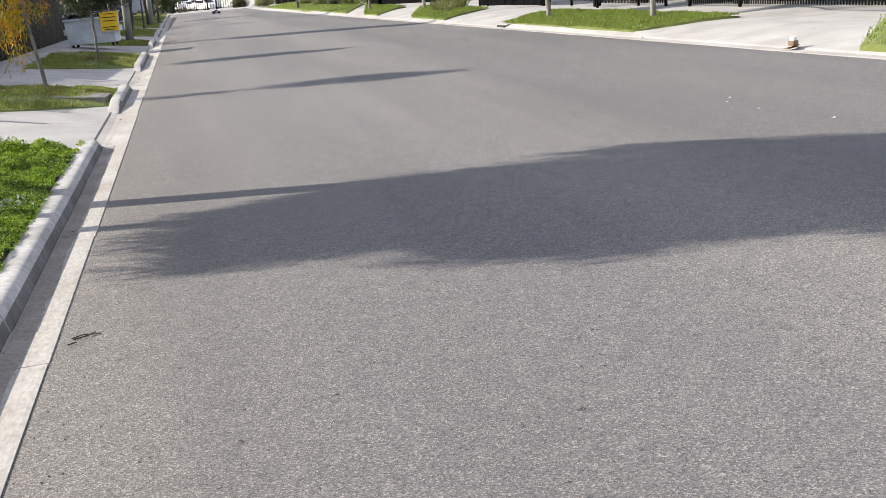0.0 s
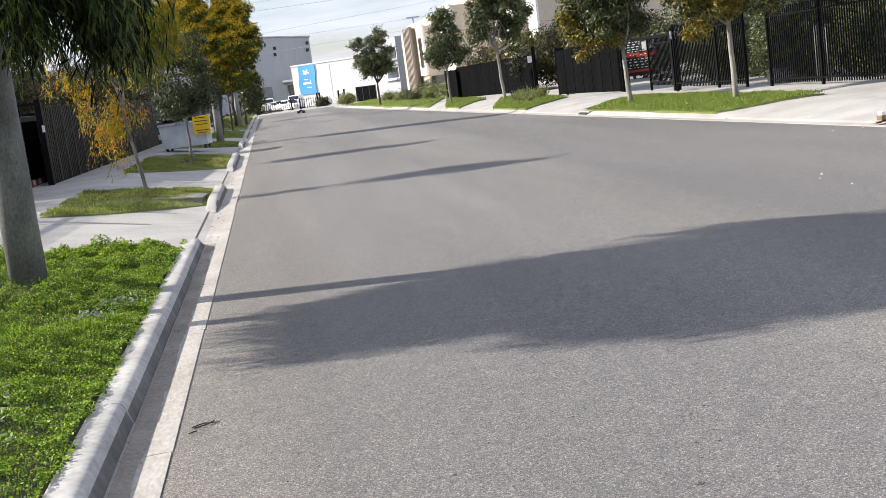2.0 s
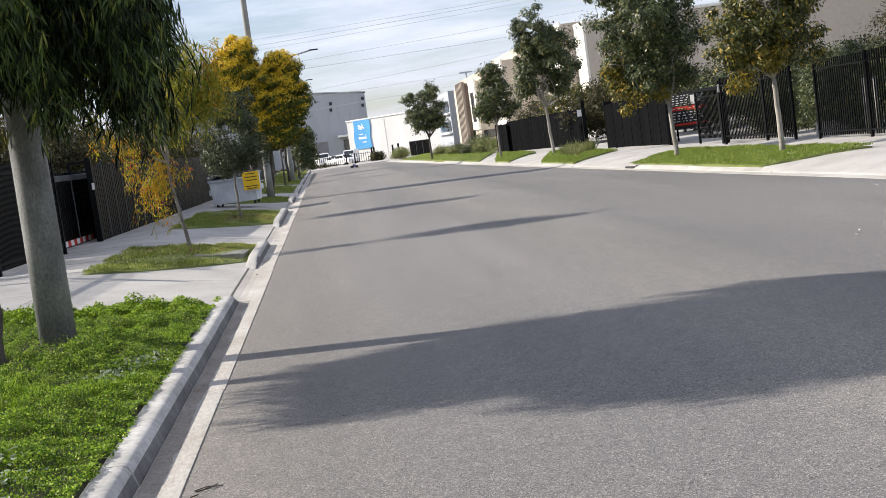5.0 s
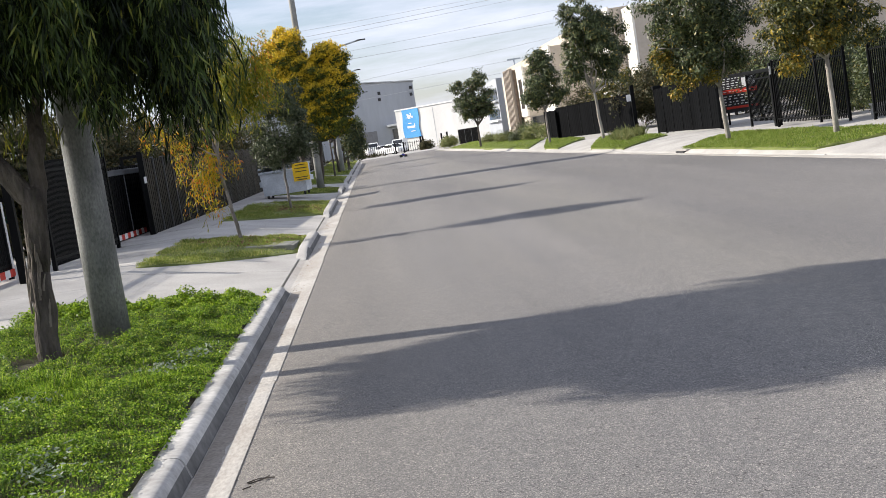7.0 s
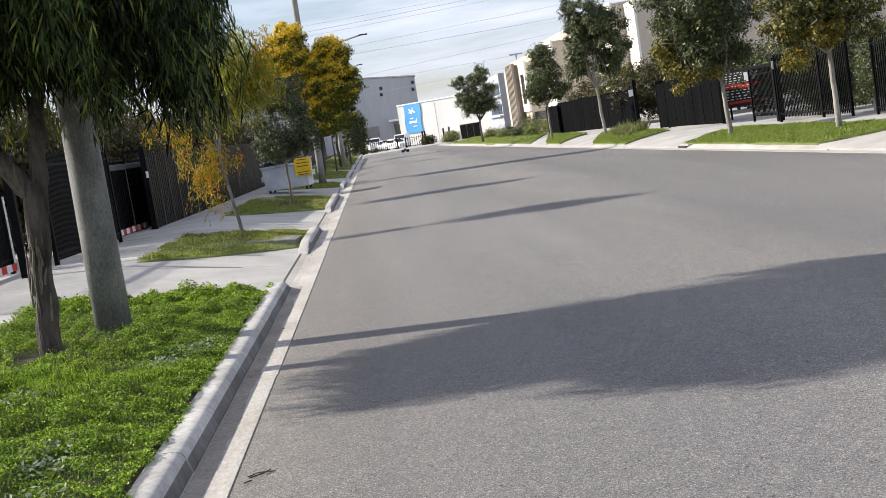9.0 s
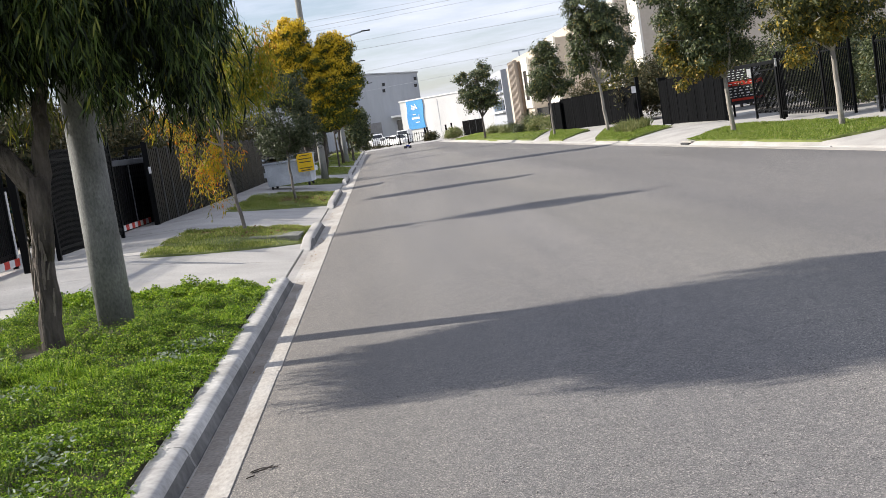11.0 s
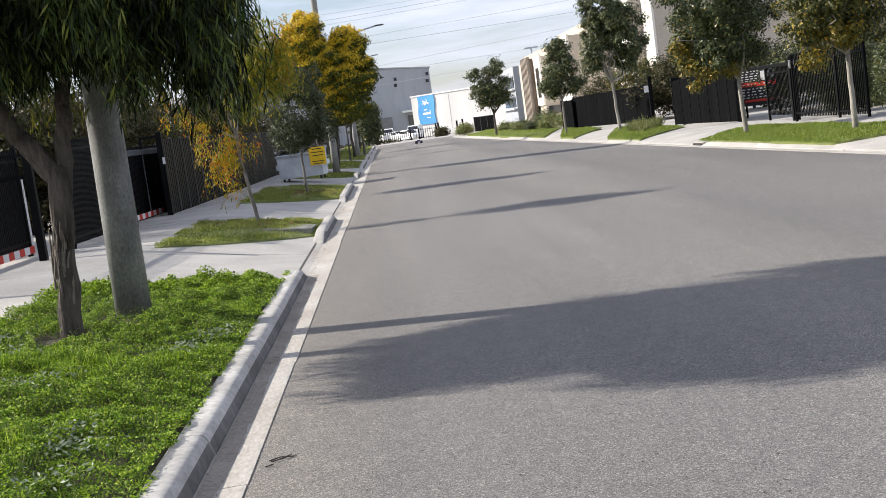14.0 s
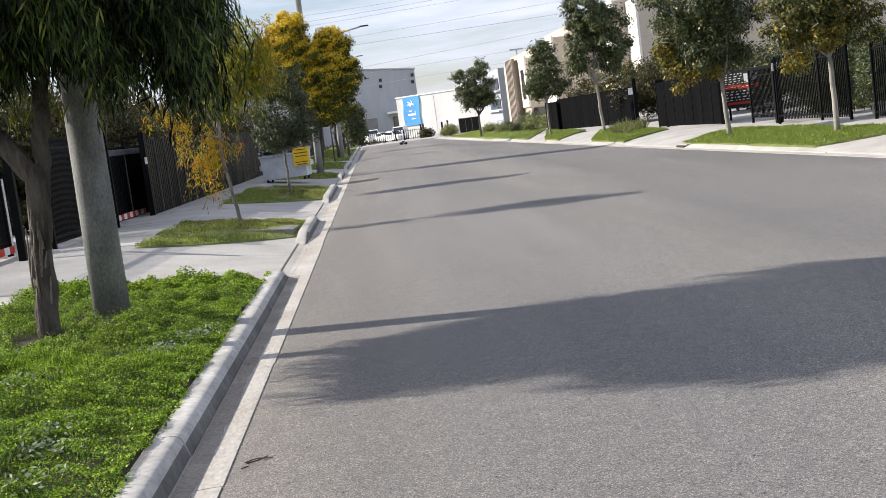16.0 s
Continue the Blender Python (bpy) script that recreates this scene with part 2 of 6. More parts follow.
BLADE = leafy("grass_blade", [(0, (0.04, 0.09, 0.015)), (0.5, (0.10, 0.18, 0.03)), (0.85, (0.19, 0.25, 0.06)), (1, (0.34, 0.30, 0.14))], 0.5, 0.35)
WORN = leafy("worn_lawn_blade", [(0, (0.085, 0.12, 0.022)), (0.5, (0.21, 0.27, 0.045)), (0.85, (0.38, 0.41, 0.10)), (1, (0.55, 0.48, 0.22))], 0.5, 0.35)
LAWN = leafy("lawn_blade", [(0, (0.085, 0.14, 0.018)), (0.5, (0.18, 0.26, 0.035)), (0.85, (0.29, 0.36, 0.07)), (1, (0.42, 0.40, 0.16))], 0.5, 0.4)
PALEWEED = leafy("silvery_weed", [(0, (0.15, 0.20, 0.12)), (1, (0.36, 0.41, 0.31))], 0.6, 0.2)
LITTER = leafy("dry_leaf", [(0, (0.10, 0.055, 0.025)), (0.6, (0.24, 0.14, 0.07)), (1, (0.42, 0.33, 0.2))], 0.8, 0.1)
ORANGE = leafy("turning_leaf", [(0, (0.13, 0.15, 0.012)), (0.45, (0.32, 0.28, 0.014)), (0.8, (0.52, 0.30, 0.016)), (1, (0.52, 0.11, 0.02))], 0.5, 0.45)
YELLOWGREEN = leafy("yellow_green_leaf", [(0, (0.075, 0.105, 0.012)), (0.5, (0.20, 0.23, 0.018)), (0.85, (0.36, 0.32, 0.022)), (1, (0.55, 0.34, 0.02))], 0.5, 0.4)
GREYGREEN = leafy("grey_green_leaf", [(0, (0.026, 0.036, 0.016)), (0.6, (0.066, 0.085, 0.040)), (1, (0.15, 0.165, 0.09))], 0.5, 0.25, 0.25)
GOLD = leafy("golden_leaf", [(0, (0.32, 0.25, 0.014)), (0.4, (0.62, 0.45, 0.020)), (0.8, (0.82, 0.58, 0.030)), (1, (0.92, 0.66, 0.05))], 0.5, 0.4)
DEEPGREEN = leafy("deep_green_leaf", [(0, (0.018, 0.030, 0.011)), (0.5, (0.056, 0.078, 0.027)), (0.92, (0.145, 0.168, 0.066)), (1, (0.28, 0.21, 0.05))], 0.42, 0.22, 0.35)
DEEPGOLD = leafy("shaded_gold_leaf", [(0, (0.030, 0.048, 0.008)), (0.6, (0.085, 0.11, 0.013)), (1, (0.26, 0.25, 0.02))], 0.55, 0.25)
OLIVE = leafy("olive_leaf", [(0, (0.022, 0.025, 0.011)), (0.6, (0.055, 0.058, 0.024)), (1, (0.13, 0.10, 0.045))], 0.6, 0.25, 0.2)
REDLEAF = leafy("red_leaf", [(0, (0.18, 0.03, 0.02)), (0.6, (0.38, 0.09, 0.03)), (1, (0.5, 0.2, 0.06))], 0.5, 0.4)
TAWNY = leafy("tawny_leaf", [(0, (0.023, 0.034, 0.012)), (0.5, (0.065, 0.078, 0.021)), (0.85, (0.143, 0.143, 0.031)), (1, (0.442, 0.312, 0.039))], 0.5, 0.3)
YELLOWING = leafy("yellowing_leaf", [(0, (0.06, 0.07, 0.014)), (0.5, (0.15, 0.14, 0.022)), (0.85, (0.30, 0.22, 0.028)), (1, (0.48, 0.28, 0.03))], 0.5, 0.35)
REED = leafy("reed_leaf", [(0, (0.07, 0.10, 0.03)), (0.6, (0.17, 0.20, 0.06)), (1, (0.34, 0.31, 0.14))], 0.6, 0.3)

# ---------------------------------------------------------------- helpers of this place


def thing(name, label, category, m=None, group="", kind=""):
    ob = new(name)
    ob.empty_display_size = 0.2
    if m is not None:
        ob.matrix_basis = m
    return tagged(ob, label, category, group, kind)


def link(name, me, material, parent=None, label="", kind=""):
    if material is not None and not me.materials:
        me.materials.append(material)
    ob = new(name, me)
    ob.parent = parent
    return tagged(ob, label, "", "", kind)


def part(name, bm, material, parent=None, label="", smooth=False):
    me = bpy.data.meshes.new(name)
    bmesh.ops.recalc_face_normals(bm, faces=bm.faces)
    for f in bm.faces:
        f.smooth = smooth
    bm.to_mesh(me)
    bm.free()
    return link(name, me, material, parent, label)


def box(bm, x0, x1, y0, y1, z0, z1, bevel=0.0):
    m = Matrix.LocRotScale(((x0 + x1) / 2, (y0 + y1) / 2, (z0 + z1) / 2), None, (x1 - x0, y1 - y0, z1 - z0))
    got = bmesh.ops.create_cube(bm, size=1.0, matrix=m)
    if bevel:
        edges = list({e for v in got["verts"] for e in v.link_edges})
        bmesh.ops.bevel(bm, geom=edges, offset=bevel, segments=2, profile=0.5, affect="EDGES", clamp_overlap=True)
    return bm


def boxes(*rows, bevel=0.0):
    bm = bmesh.new()
    for r in rows:
        box(bm, *r, bevel=bevel)
    return bm


def tube(bm, pts, radii, sides=8, cap=True):
    """A round tapered limb along points."""
    pts = [Vector(p) for p in pts]
    rings = []
    for i, p in enumerate(pts):
        d = (pts[min(i + 1, len(pts) - 1)] - pts[max(i - 1, 0)]).normalized()
        a = d.orthogonal().normalized() if i == 0 else (rings_a - d * rings_a.dot(d)).normalized()
        rings_a = a
        b = d.cross(a)
        r = radii[i] if isinstance(radii, (list, tuple)) else radii
        rings.append([bm.verts.new(p + (a * math.cos(2 * math.pi * k / sides) + b * math.sin(2 * math.pi * k / sides)) * r) for k in range(sides)])
    for r0, r1 in zip(rings, rings[1:]):
        for k in range(sides):
            bm.faces.new((r0[k], r0[(k + 1) % sides], r1[(k + 1) % sides], r1[k]))
    if cap:
        bm.faces.new(rings[0][::-1])
        bm.faces.new(rings[-1])
    return bm


def lathe(bm, profile, sides=16, axis="Z", at=(0, 0, 0)):
    turn = {"Z": Matrix(), "X": Matrix.Rotation(math.pi / 2, 4, "Y"), "Y": Matrix.Rotation(-math.pi / 2, 4, "X")}[axis]
    rings = []
    for r, h in profile:
        rings.append([bm.verts.new(Vector(at) + turn @ Vector((r * math.cos(2 * math.pi * k / sides), r * math.sin(2 * math.pi * k / sides), h))) for k in range(sides)])
    for r0, r1 in zip(rings, rings[1:]):
        for k in range(sides):
            bm.faces.new((r0[k], r0[(k + 1) % sides], r1[(k + 1) % sides], r1[k]))
    bm.faces.new(rings[0][::-1])
    bm.faces.new(rings[-1])
    return bm


def raw(name, verts, faces, material, parent=None, label="", kind="", smooth=False):
    me = bpy.data.meshes.new(name)
    me.from_pydata(verts if isinstance(verts, list) else verts.tolist(), [], faces if isinstance(faces, list) else faces.tolist())
    if smooth:
        me.polygons.foreach_set("use_smooth", [True] * len(me.polygons))
    return link(name, me, material, parent, label, kind)


def sheet(name, material, height, us, vs, place, parent=None, kind="structure", label="", category="", smooth=True):
    """A grid over us and vs; place(u, v) gives x and y, height(x, y, u, v) gives z."""
    verts = []
    for v in vs:
        for u in us:
            x, y = place(u, v)
            verts.append((x, y, height(x, y, u, v)))
    n = len(us)
    faces = [(j * n + i, j * n + i + 1, (j + 1) * n + i + 1, (j + 1) * n + i) for j in range(len(vs) - 1) for i in range(n - 1)]
    ob = raw(name, verts, faces, material, parent, label, kind, smooth)
    return tagged(ob, label, category)


def leaf_mesh(name, rng, base, way, length, width, material, parent, label="", kind="", face=None):
    """Pointed four-cornered leaves: base points, unit directions, lengths and widths; face: the way their upper sides look."""
    n = len(base)
    side = np.cross(way, rng.normal(size=(n, 3)) if face is None else face)
    side /= np.linalg.norm(side, axis=1, keepdims=True) + 1e-9
    length, width = np.broadcast_to(length, n)[:, None], np.broadcast_to(width, n)[:, None]
    mid = base + way * length * 0.45
    verts = np.stack([base, mid + side * width * 0.5, base + way * length, mid - side * width * 0.5], 1).reshape(-1, 3)
    faces = np.arange(4 * n).reshape(n, 4)
    return raw(name, verts, faces, material, parent, label, kind)


def unit(a):
    return a / (np.linalg.norm(a, axis=-1, keepdims=True) + 1e-9)


def blobs(rng, rows, clumps, per, spread, size, ratio=0.45, droop=0.0, shell=0.55, flat=1.0):
    """Leaves in clumps that fill ellipsoids (cx, cy, cz, rx, ry, rz), denser toward the outside; each clump turns its leaves outward and up."""
    vol = np.array([r[3] * r[4] * r[5] for r in rows]) ** 0.67
    pick = rng.choice(len(rows), clumps, p=vol / vol.sum())
    e = np.array(rows)[pick]
    d = unit(rng.normal(size=(clumps, 3)))
    rad = shell + (1 - shell) * rng.random((clumps, 1)) ** 0.6
    rad *= 0.74 + 0.5 * rng.random((clumps, 1))
    c = e[:, :3] + d * rad * e[:, 3:]
    cs = spread * (0.5 + 1.0 * rng.random((clumps, 1)))
    n = clumps * per
    o = unit(rng.normal(size=(n, 3)))
    base = np.repeat(c, per, 0) + o * np.repeat(cs, per, 0) * (0.35 + 0.75 * rng.random((n, 1))) * (1, 1, 0.8 * flat)
    face = unit(o + 0.5 * np.repeat(d, per, 0) + (0, 0, 0.45) + rng.normal(size=(n, 3)) * 0.42)
    way = rng.normal(size=(n, 3)) + o * 0.3
    way[:, 2] -= droop
    way -= face * (way * face).sum(1, keepdims=True) * 0.85
    ln = size * (0.6 + 0.8 * rng.random(n))
    return base, unit(way), ln, ln * ratio, face


def foliage(name, g, leaves, material, parent, label=""):
    base, way, ln, wide, face = leaves
    return leaf_mesh(name, g, base, way, ln, wide, material, parent, label, face=face)


def strands(rng, anchors, lengths, step, leaf, ratio, sway=0.10, fan=0.5):
    """Hanging twigs set with narrow leaves."""
    base, way = [], []
    for a, ln in zip(anchors, lengths):
        k = max(3, int(ln / step))
        t = np.linspace(0, 1, k)
        lean = rng.normal(size=2) * sway
        bow = np.sin(t * 1.57) * ln * 2
        p = np.stack([a[0] + lean[0] * bow, a[1] + lean[1] * bow, a[2] - ln * t ** 1.5], 1)
        for rep in range(2):
            w = rng.normal(size=(k, 3)) * fan
            w[:, 2] -= 1.0
            base.append(p + rng.normal(size=p.shape) * 0.02)
            way.append(unit(w))
    base, way = np.concatenate(base), np.concatenate(way)
    ln = leaf * (0.55 + 0.8 * rng.random(len(base)))
    return base, way, ln, ln * ratio


# ---------------------------------------------------------------- the lie of the land
RK0, RKS = 9.15, -0.041  # edge of the asphalt on the far side
LIP = -0.87  # edge of the asphalt on the near side


def rk(y):
    return RK0 + RKS * y


def fall(y):
    """The street drops gently past the last crossing."""
    return -0.0102 * min(77.0, max(0.0, y - 95.0))


def zl(x):
    """Height of the near verge."""
    return float(np.interp(-x, [1.25, 2.5, 3.5, 4.9, 9.0], [0.10, 0.27, 0.35, 0.39, 0.45]))


def zr(u):
    """Height of the far verge."""
    return float(np.interp(u, [0.3, 0.43, 2.0, 3.7, 12.0], [0.085, 0.09, 0.20, 0.25, 0.35]))


def cross_z(x):
    """Height of the near driveway crossings."""
    return 0.026 + (zl(-3.5) - 0.028) * max(0.0, (-1.257 - x) / 2.243) if x > -3.5 else zl(x) - 0.002


def frange(a, b, n):
    return [a + (b - a) * i / (n - 1) for i in range(n)]


ISLANDS = [(-14.0, 12.74), (16.54, 21.18), (26.05, 33.4), (38.2, 43.0), (47.0, 56.5), (59.5, 68.5), (71.5, 80.5), (83.5, 104.0)]

# ---------------------------------------------------------------- ground, road, kerbs
rng = np.random.default_rng(7)


def ground_z(y):
    return float(np.interp(y, [-400, 95, 172, 5000], [-0.14, -0.14, -0.93, -0.93]))


gx = [-4000, -800, -200, -60, -20, -6, 0, 6, 20, 60, 200, 800, 4000]
gy = [-400, -100, -20, 20, 60, 95, 110, 125, 140, 155, 172, 220, 400, 1200, 4500]
sheet("ground", DRYGRASS, lambda x, y, u, v: ground_z(y), gx, gy, lambda u, v: (u, v), label="dry patchy ground reaching to the horizon", category="ground")

ry = frange(-16, 95, 75) + frange(97, 116, 14)
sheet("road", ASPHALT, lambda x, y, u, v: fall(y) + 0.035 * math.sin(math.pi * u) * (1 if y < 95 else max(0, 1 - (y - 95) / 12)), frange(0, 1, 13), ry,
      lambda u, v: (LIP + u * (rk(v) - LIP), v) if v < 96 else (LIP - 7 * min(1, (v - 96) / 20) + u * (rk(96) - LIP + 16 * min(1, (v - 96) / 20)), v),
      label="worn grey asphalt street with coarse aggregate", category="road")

sheet("yard_apron", CONCRETE, lambda x, y, u, v: fall(y) - 0.004, frange(-30, 60, 10), frange(116.02, 186, 20), lambda u, v: (u, v), label="pale concrete yard beyond the end of the street", category="yard")

NOSE = [(0.0, 0.10), (0.12, 0.45), (0.28, 0.94), (0.40, 1.0)]


def kerb_run(a, b, side):
    """A run of cast kerb blocks that slopes down at both ends. side -1: the near kerb, 1: the far kerb."""
    run = thing("kerb", "pale cast concrete kerb with sloping ends", "kerb", pose(0, 0, 0), "street kerbs", "structure")
    prof = [(0.0, -0.06), (0.0, 0.01), (0.007, 0.03), (0.014, 0.055), (0.023, 0.085), (0.033, 0.110), (0.047, 0.128), (0.066, 0.138), (0.092, 0.142), (0.17, 0.142), (0.190, 0.137), (0.197, 0.12), (0.197, -0.06)]
    if side > 0:
        prof = [(-0.012, -0.06), (-0.012, 0.004), (0.01, 0.018), (0.04, 0.05), (0.08, 0.096), (0.105, 0.120), (0.125, 0.132), (0.145, 0.138), (0.16, 0.138), (0.16, -0.06)]
    n = max(1, round((b - a) / 2.4))
    cuts = frange(a, b, n + 1)
    for i in range(n):
        y0, y1 = cuts[i] + (0.004 if i else 0), cuts[i + 1] - (0.004 if i < n - 1 else 0)
        ys = sorted({y0, y1, *[a + d * 4.2 for d, _ in NOSE if y0 < a + d * 4.2 < y1], *[b - d for d, _ in NOSE if y0 < b - d < y1], *frange(y0, y1, 5)})
        jog = rng.normal() * 0.004
        bm = bmesh.new()
        rows = []
        for y in ys:
            edge = min((y - a) / 4.2, b - y)
            h = float(np.interp(edge, [d * (1 if side < 0 else 4) for d, _ in NOSE], [k for _, k in NOSE]))
            x0 = -1.118 if side < 0 else rk(y) + 0.27
            rows.append([bm.verts.new((x0 + side * (px + jog), y, fall(y) + (pz * h * (0.9 if side < 0 else 0.66) if pz > 0.02 else pz))) for px, pz in prof])
        for r0, r1 in zip(rows, rows[1:]):
            for k in range(len(prof) - 1):
                bm.faces.new((r0[k], r0[k + 1], r1[k + 1], r1[k]))
        bm.faces.new([bm.verts.new(v.co) for v in rows[0]])
        bm.faces.new([bm.verts.new(v.co) for v in rows[-1][::-1]])
        bmesh.ops.recalc_face_normals(bm, faces=bm.faces)
        # Near kerb: lower road-side faces take the darker concrete.
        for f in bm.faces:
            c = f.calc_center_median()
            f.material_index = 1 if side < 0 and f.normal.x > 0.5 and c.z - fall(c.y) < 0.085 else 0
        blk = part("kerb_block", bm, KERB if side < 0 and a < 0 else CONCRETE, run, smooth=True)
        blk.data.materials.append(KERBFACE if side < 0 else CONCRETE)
    return run


for a, b in ISLANDS:
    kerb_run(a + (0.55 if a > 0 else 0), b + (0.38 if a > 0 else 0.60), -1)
RIGHT_KERBS = [(-14, 13.5), (21.3, 30.8), (36.3, 41.4), (46.8, 50.2), (53.4, 66.0), (69.0, 88.0)]
for a, b in RIGHT_KERBS:
    kerb_run(a, b, 1)


def gutter(side, y0, y1):
    run = thing("gutter", "sun-bleached concrete gutter beside the asphalt, stained with silt", "gutter", pose(0, 0, 0), "", "structure")
    y, k = y0, 0
    while y < y1:
        e = min(y + 2.9, y1)
        j = rng.normal() * 0.006 if y < 40 else 0
        bm = bmesh.new()
        rows = []
        for yy in frange(y + 0.004, e - 0.004, 4):
            edge = LIP + 0.004 if side < 0 else rk(yy) - 0.004
            row = [(0.0 + j, -0.05), (0.0 + j, 0.006), (0.03, 0.007), (0.12, 0.004), (0.20, 0.0), (0.28, 0.003), *(((0.374, 0.022), (0.374, -0.05)) if side < 0 else ((0.30, 0.0), (0.30, -0.05)))]
            rows.append([bm.verts.new((edge + side * px, yy, fall(yy) + pz)) for px, pz in row])
        for r0, r1 in zip(rows, rows[1:]):
            for i in range(len(r0) - 1):
                bm.faces.new((r0[i], r0[i + 1], r1[i + 1], r1[i]))
        bm.faces.new(rows[0])
        bm.faces.new(rows[-1][::-1])
        part("gutter_slab", bm, GUTTER, run, smooth=False)
        y = e


gutter(-1, -12.0 - 0.15, 104)
gutter(1, -12, 88)
SILT = surf("brown_silt", (0.235, 0.205, 0.172), (0.35, 0.318, 0.28), 2, 40, 1.0, 0.5, 0.004, stain=0.35)
sheet("silt", SILT, lambda x, y, u, v: (0.010 if u == 0 else 0.0065 if u < 0.9 else 0.0035), [0, 0.35, 0.7, 1.0], frange(-6, 13.3, 240),
      lambda u, v: (-1.104 + u * (0.105 + 0.05 * noise.noise(Vector((v * 1.1, 2.0, 0))) + 0.025 * noise.noise(Vector((v * 6, 5.0, 0)))), v), kind="stuff", label="brown silt settled along the gutter", category="silt")
for (_, b), (a, _) in list(zip(ISLANDS, ISLANDS[1:]))[:3]:
    joint = [(-1.252 + 0.012 * noise.noise(Vector((y * 2.0, 7.0, 0))), y, fall(y) + 0.024) for y in frange(b + 0.7, a + 1.7, 26)]
    tagged(part("joint", tube(bmesh.new(), joint, [0.004 + 0.003 * abs(noise.noise(Vector((p[1] * 5, 1.0, 0)))) for p in joint], 6), PITLID), "dark open joint between driveway and gutter", "joint", "", "structure")

# near side: crossings, path slabs, verge islands
for n, ((_, b), (a, _)) in enumerate(zip(ISLANDS, ISLANDS[1:])):
    drive = thing("driveway", "pale concrete driveway crossing sloping up from the gutter", "driveway", pose(0, 0, 0), "driveway crossings", "structure")
    y0, y1 = b - 0.6, a + 2.4
    cuts = [y0, (y0 + y1) / 2 - 0.006, (y0 + y1) / 2 + 0.006, y1]
    for p, q in ((cuts[0], cuts[1]), (cuts[2], cuts[3])):
        us = [0, 0.006, 0.15, 0.3, 0.45, 0.6, 0.8, 1.0]
        sheet("slab", CONCRETE, lambda x, y, u, v: fall(y) + (-0.05 if u == 0 else cross_z(x)), us, frange(p, q, 6),
              lambda u, v: (-1.257 - u * 2.25, v), parent=drive, kind="", smooth=False)

path = thing("footpath", "pale concrete footpath slabs along the fence", "footpath", pose(0, 0, 0), "", "structure")
bm = bmesh.new()
slab_v = [(-3.512, -0.745, zl(-3.5)), (-3.512, 0.745, zl(-3.5)), (-5.6, 0.745, zl(-5.0)), (-5.6, -0.745, zl(-5.0))]
top = [bm.verts.new(v) for v in slab_v]
low = [bm.verts.new((x, y, z - 0.12)) for x, y, z in slab_v]
bm.faces.new(top)
for k in range(4):
    bm.faces.new((top[k], low[k], low[(k + 1) % 4], top[(k + 1) % 4]))
slab_me = part("slab", bm, CONCRETE, path)
slab_me.location.y = -12.0
for k in range(1, 70):
    ob = link("slab", slab_me.data, None, path)
    ob.location = (0, -12.0 + 1.5 * k, fall(-12 + 1.5 * k) + rng.normal() * 0.0015)
sheet("yard", CONCRETE, lambda x, y, u, v: 0.385 + fall(y), frange(-5.6, -30, 8), frange(-10, 100, 12), lambda u, v: (u, v), label="pale concrete factory yard behind the fence", category="yard")


def bumps(x, y, s=1.0):
    return noise.noise(Vector((x * 1.3, y * 1.3, 3.1))) * 0.5 + noise.noise(Vector((x * 3.7, y * 3.7, 8.0))) * 0.3


def mound(u, v):
    return 0.075 * math.sin(math.pi * u) ** 0.8 * math.sin(math.pi * v) ** 0.5


def verge(label, place, surface, ny, soil, hump=0.0):
    us = [0, 0.004] + frange(0.06, 0.94, 10) + [0.996, 1]
    vs = [0, 0.003] + frange(0.04, 0.96, ny) + [0.997, 1]

    def h(x, y, u, v):
        edge = u in (0, 1) or v in (0, 1)
        rim = min(u, 1 - u, v, 1 - v) < 0.02
        return surface(x, y) + fall(y) + (-0.12 if edge else 0.004 if rim else (0.018 if hump >= 0 else 0.004) + bumps(x, y) * (0.03 + hump * (0.05 if hump > 0 else 0.02)) + max(hump, 0.0) * mound(u, v))

    return sheet("verge", soil, h, us, vs, place, label=label, category="verge")


def near_place(a, b):
    return lambda u, v: (-1.319 - u * 2.183, (a + 1.6 - 2.9 * u + 1.1 * u * u) * (1 - v) + (b - 0.35 * (b < 14) - 0.45 * u) * v)


def far_place(k0, k1, b0, b1, deep):
    def at(u, v):
        y = (k0 + (b0 - k0) * u) * (1 - v) + (k1 + (b1 - k1) * u) * v
        return rk(y) + 0.43 + u * deep, y

    return at


def near_top(x, y):
    """The near verge eases down to the driveway at its ends."""
    a, b = min(ISLANDS, key=lambda i: abs(y - (i[0] + i[1]) / 2) - (i[1] - i[0]) / 2)
    u = (-1.319 - x) / 2.183
    k = min(1.0, max(0.0, min(y - (a + 1.6 - 2.9 * u + 1.1 * u * u), b - 0.45 * u - y) / 1.2))
    return zl(x) * k + cross_z(x) * (1 - k)


NEAR = [near_place(a, b) for a, b in ISLANDS]
FAR = [far_place(2, 14.5, 5, 17.5, 2.5), far_place(22.0, 30.6, 21.4, 31.9, 2.0), far_place(36.6, 41.2, 38.9, 48.6, 2.2), far_place(47.1, 50.0, 51.5, 60.5, 2.2), far_place(53.8, 88, 63, 92, 2.6)]
for p, (a, b) in zip(NEAR, ISLANDS):
    verge("grassed verge strip of dark soil beside the kerb", p, near_top, 40 if a < 0 else 14, SOIL if a < 0 else TURF, 0.0 if a < 0 else -1.0)
for p in FAR:
    verge("mounded grassed verge strip across the street", p, lambda x, y: zr(x - rk(y)), 20, TURF, 1.0)


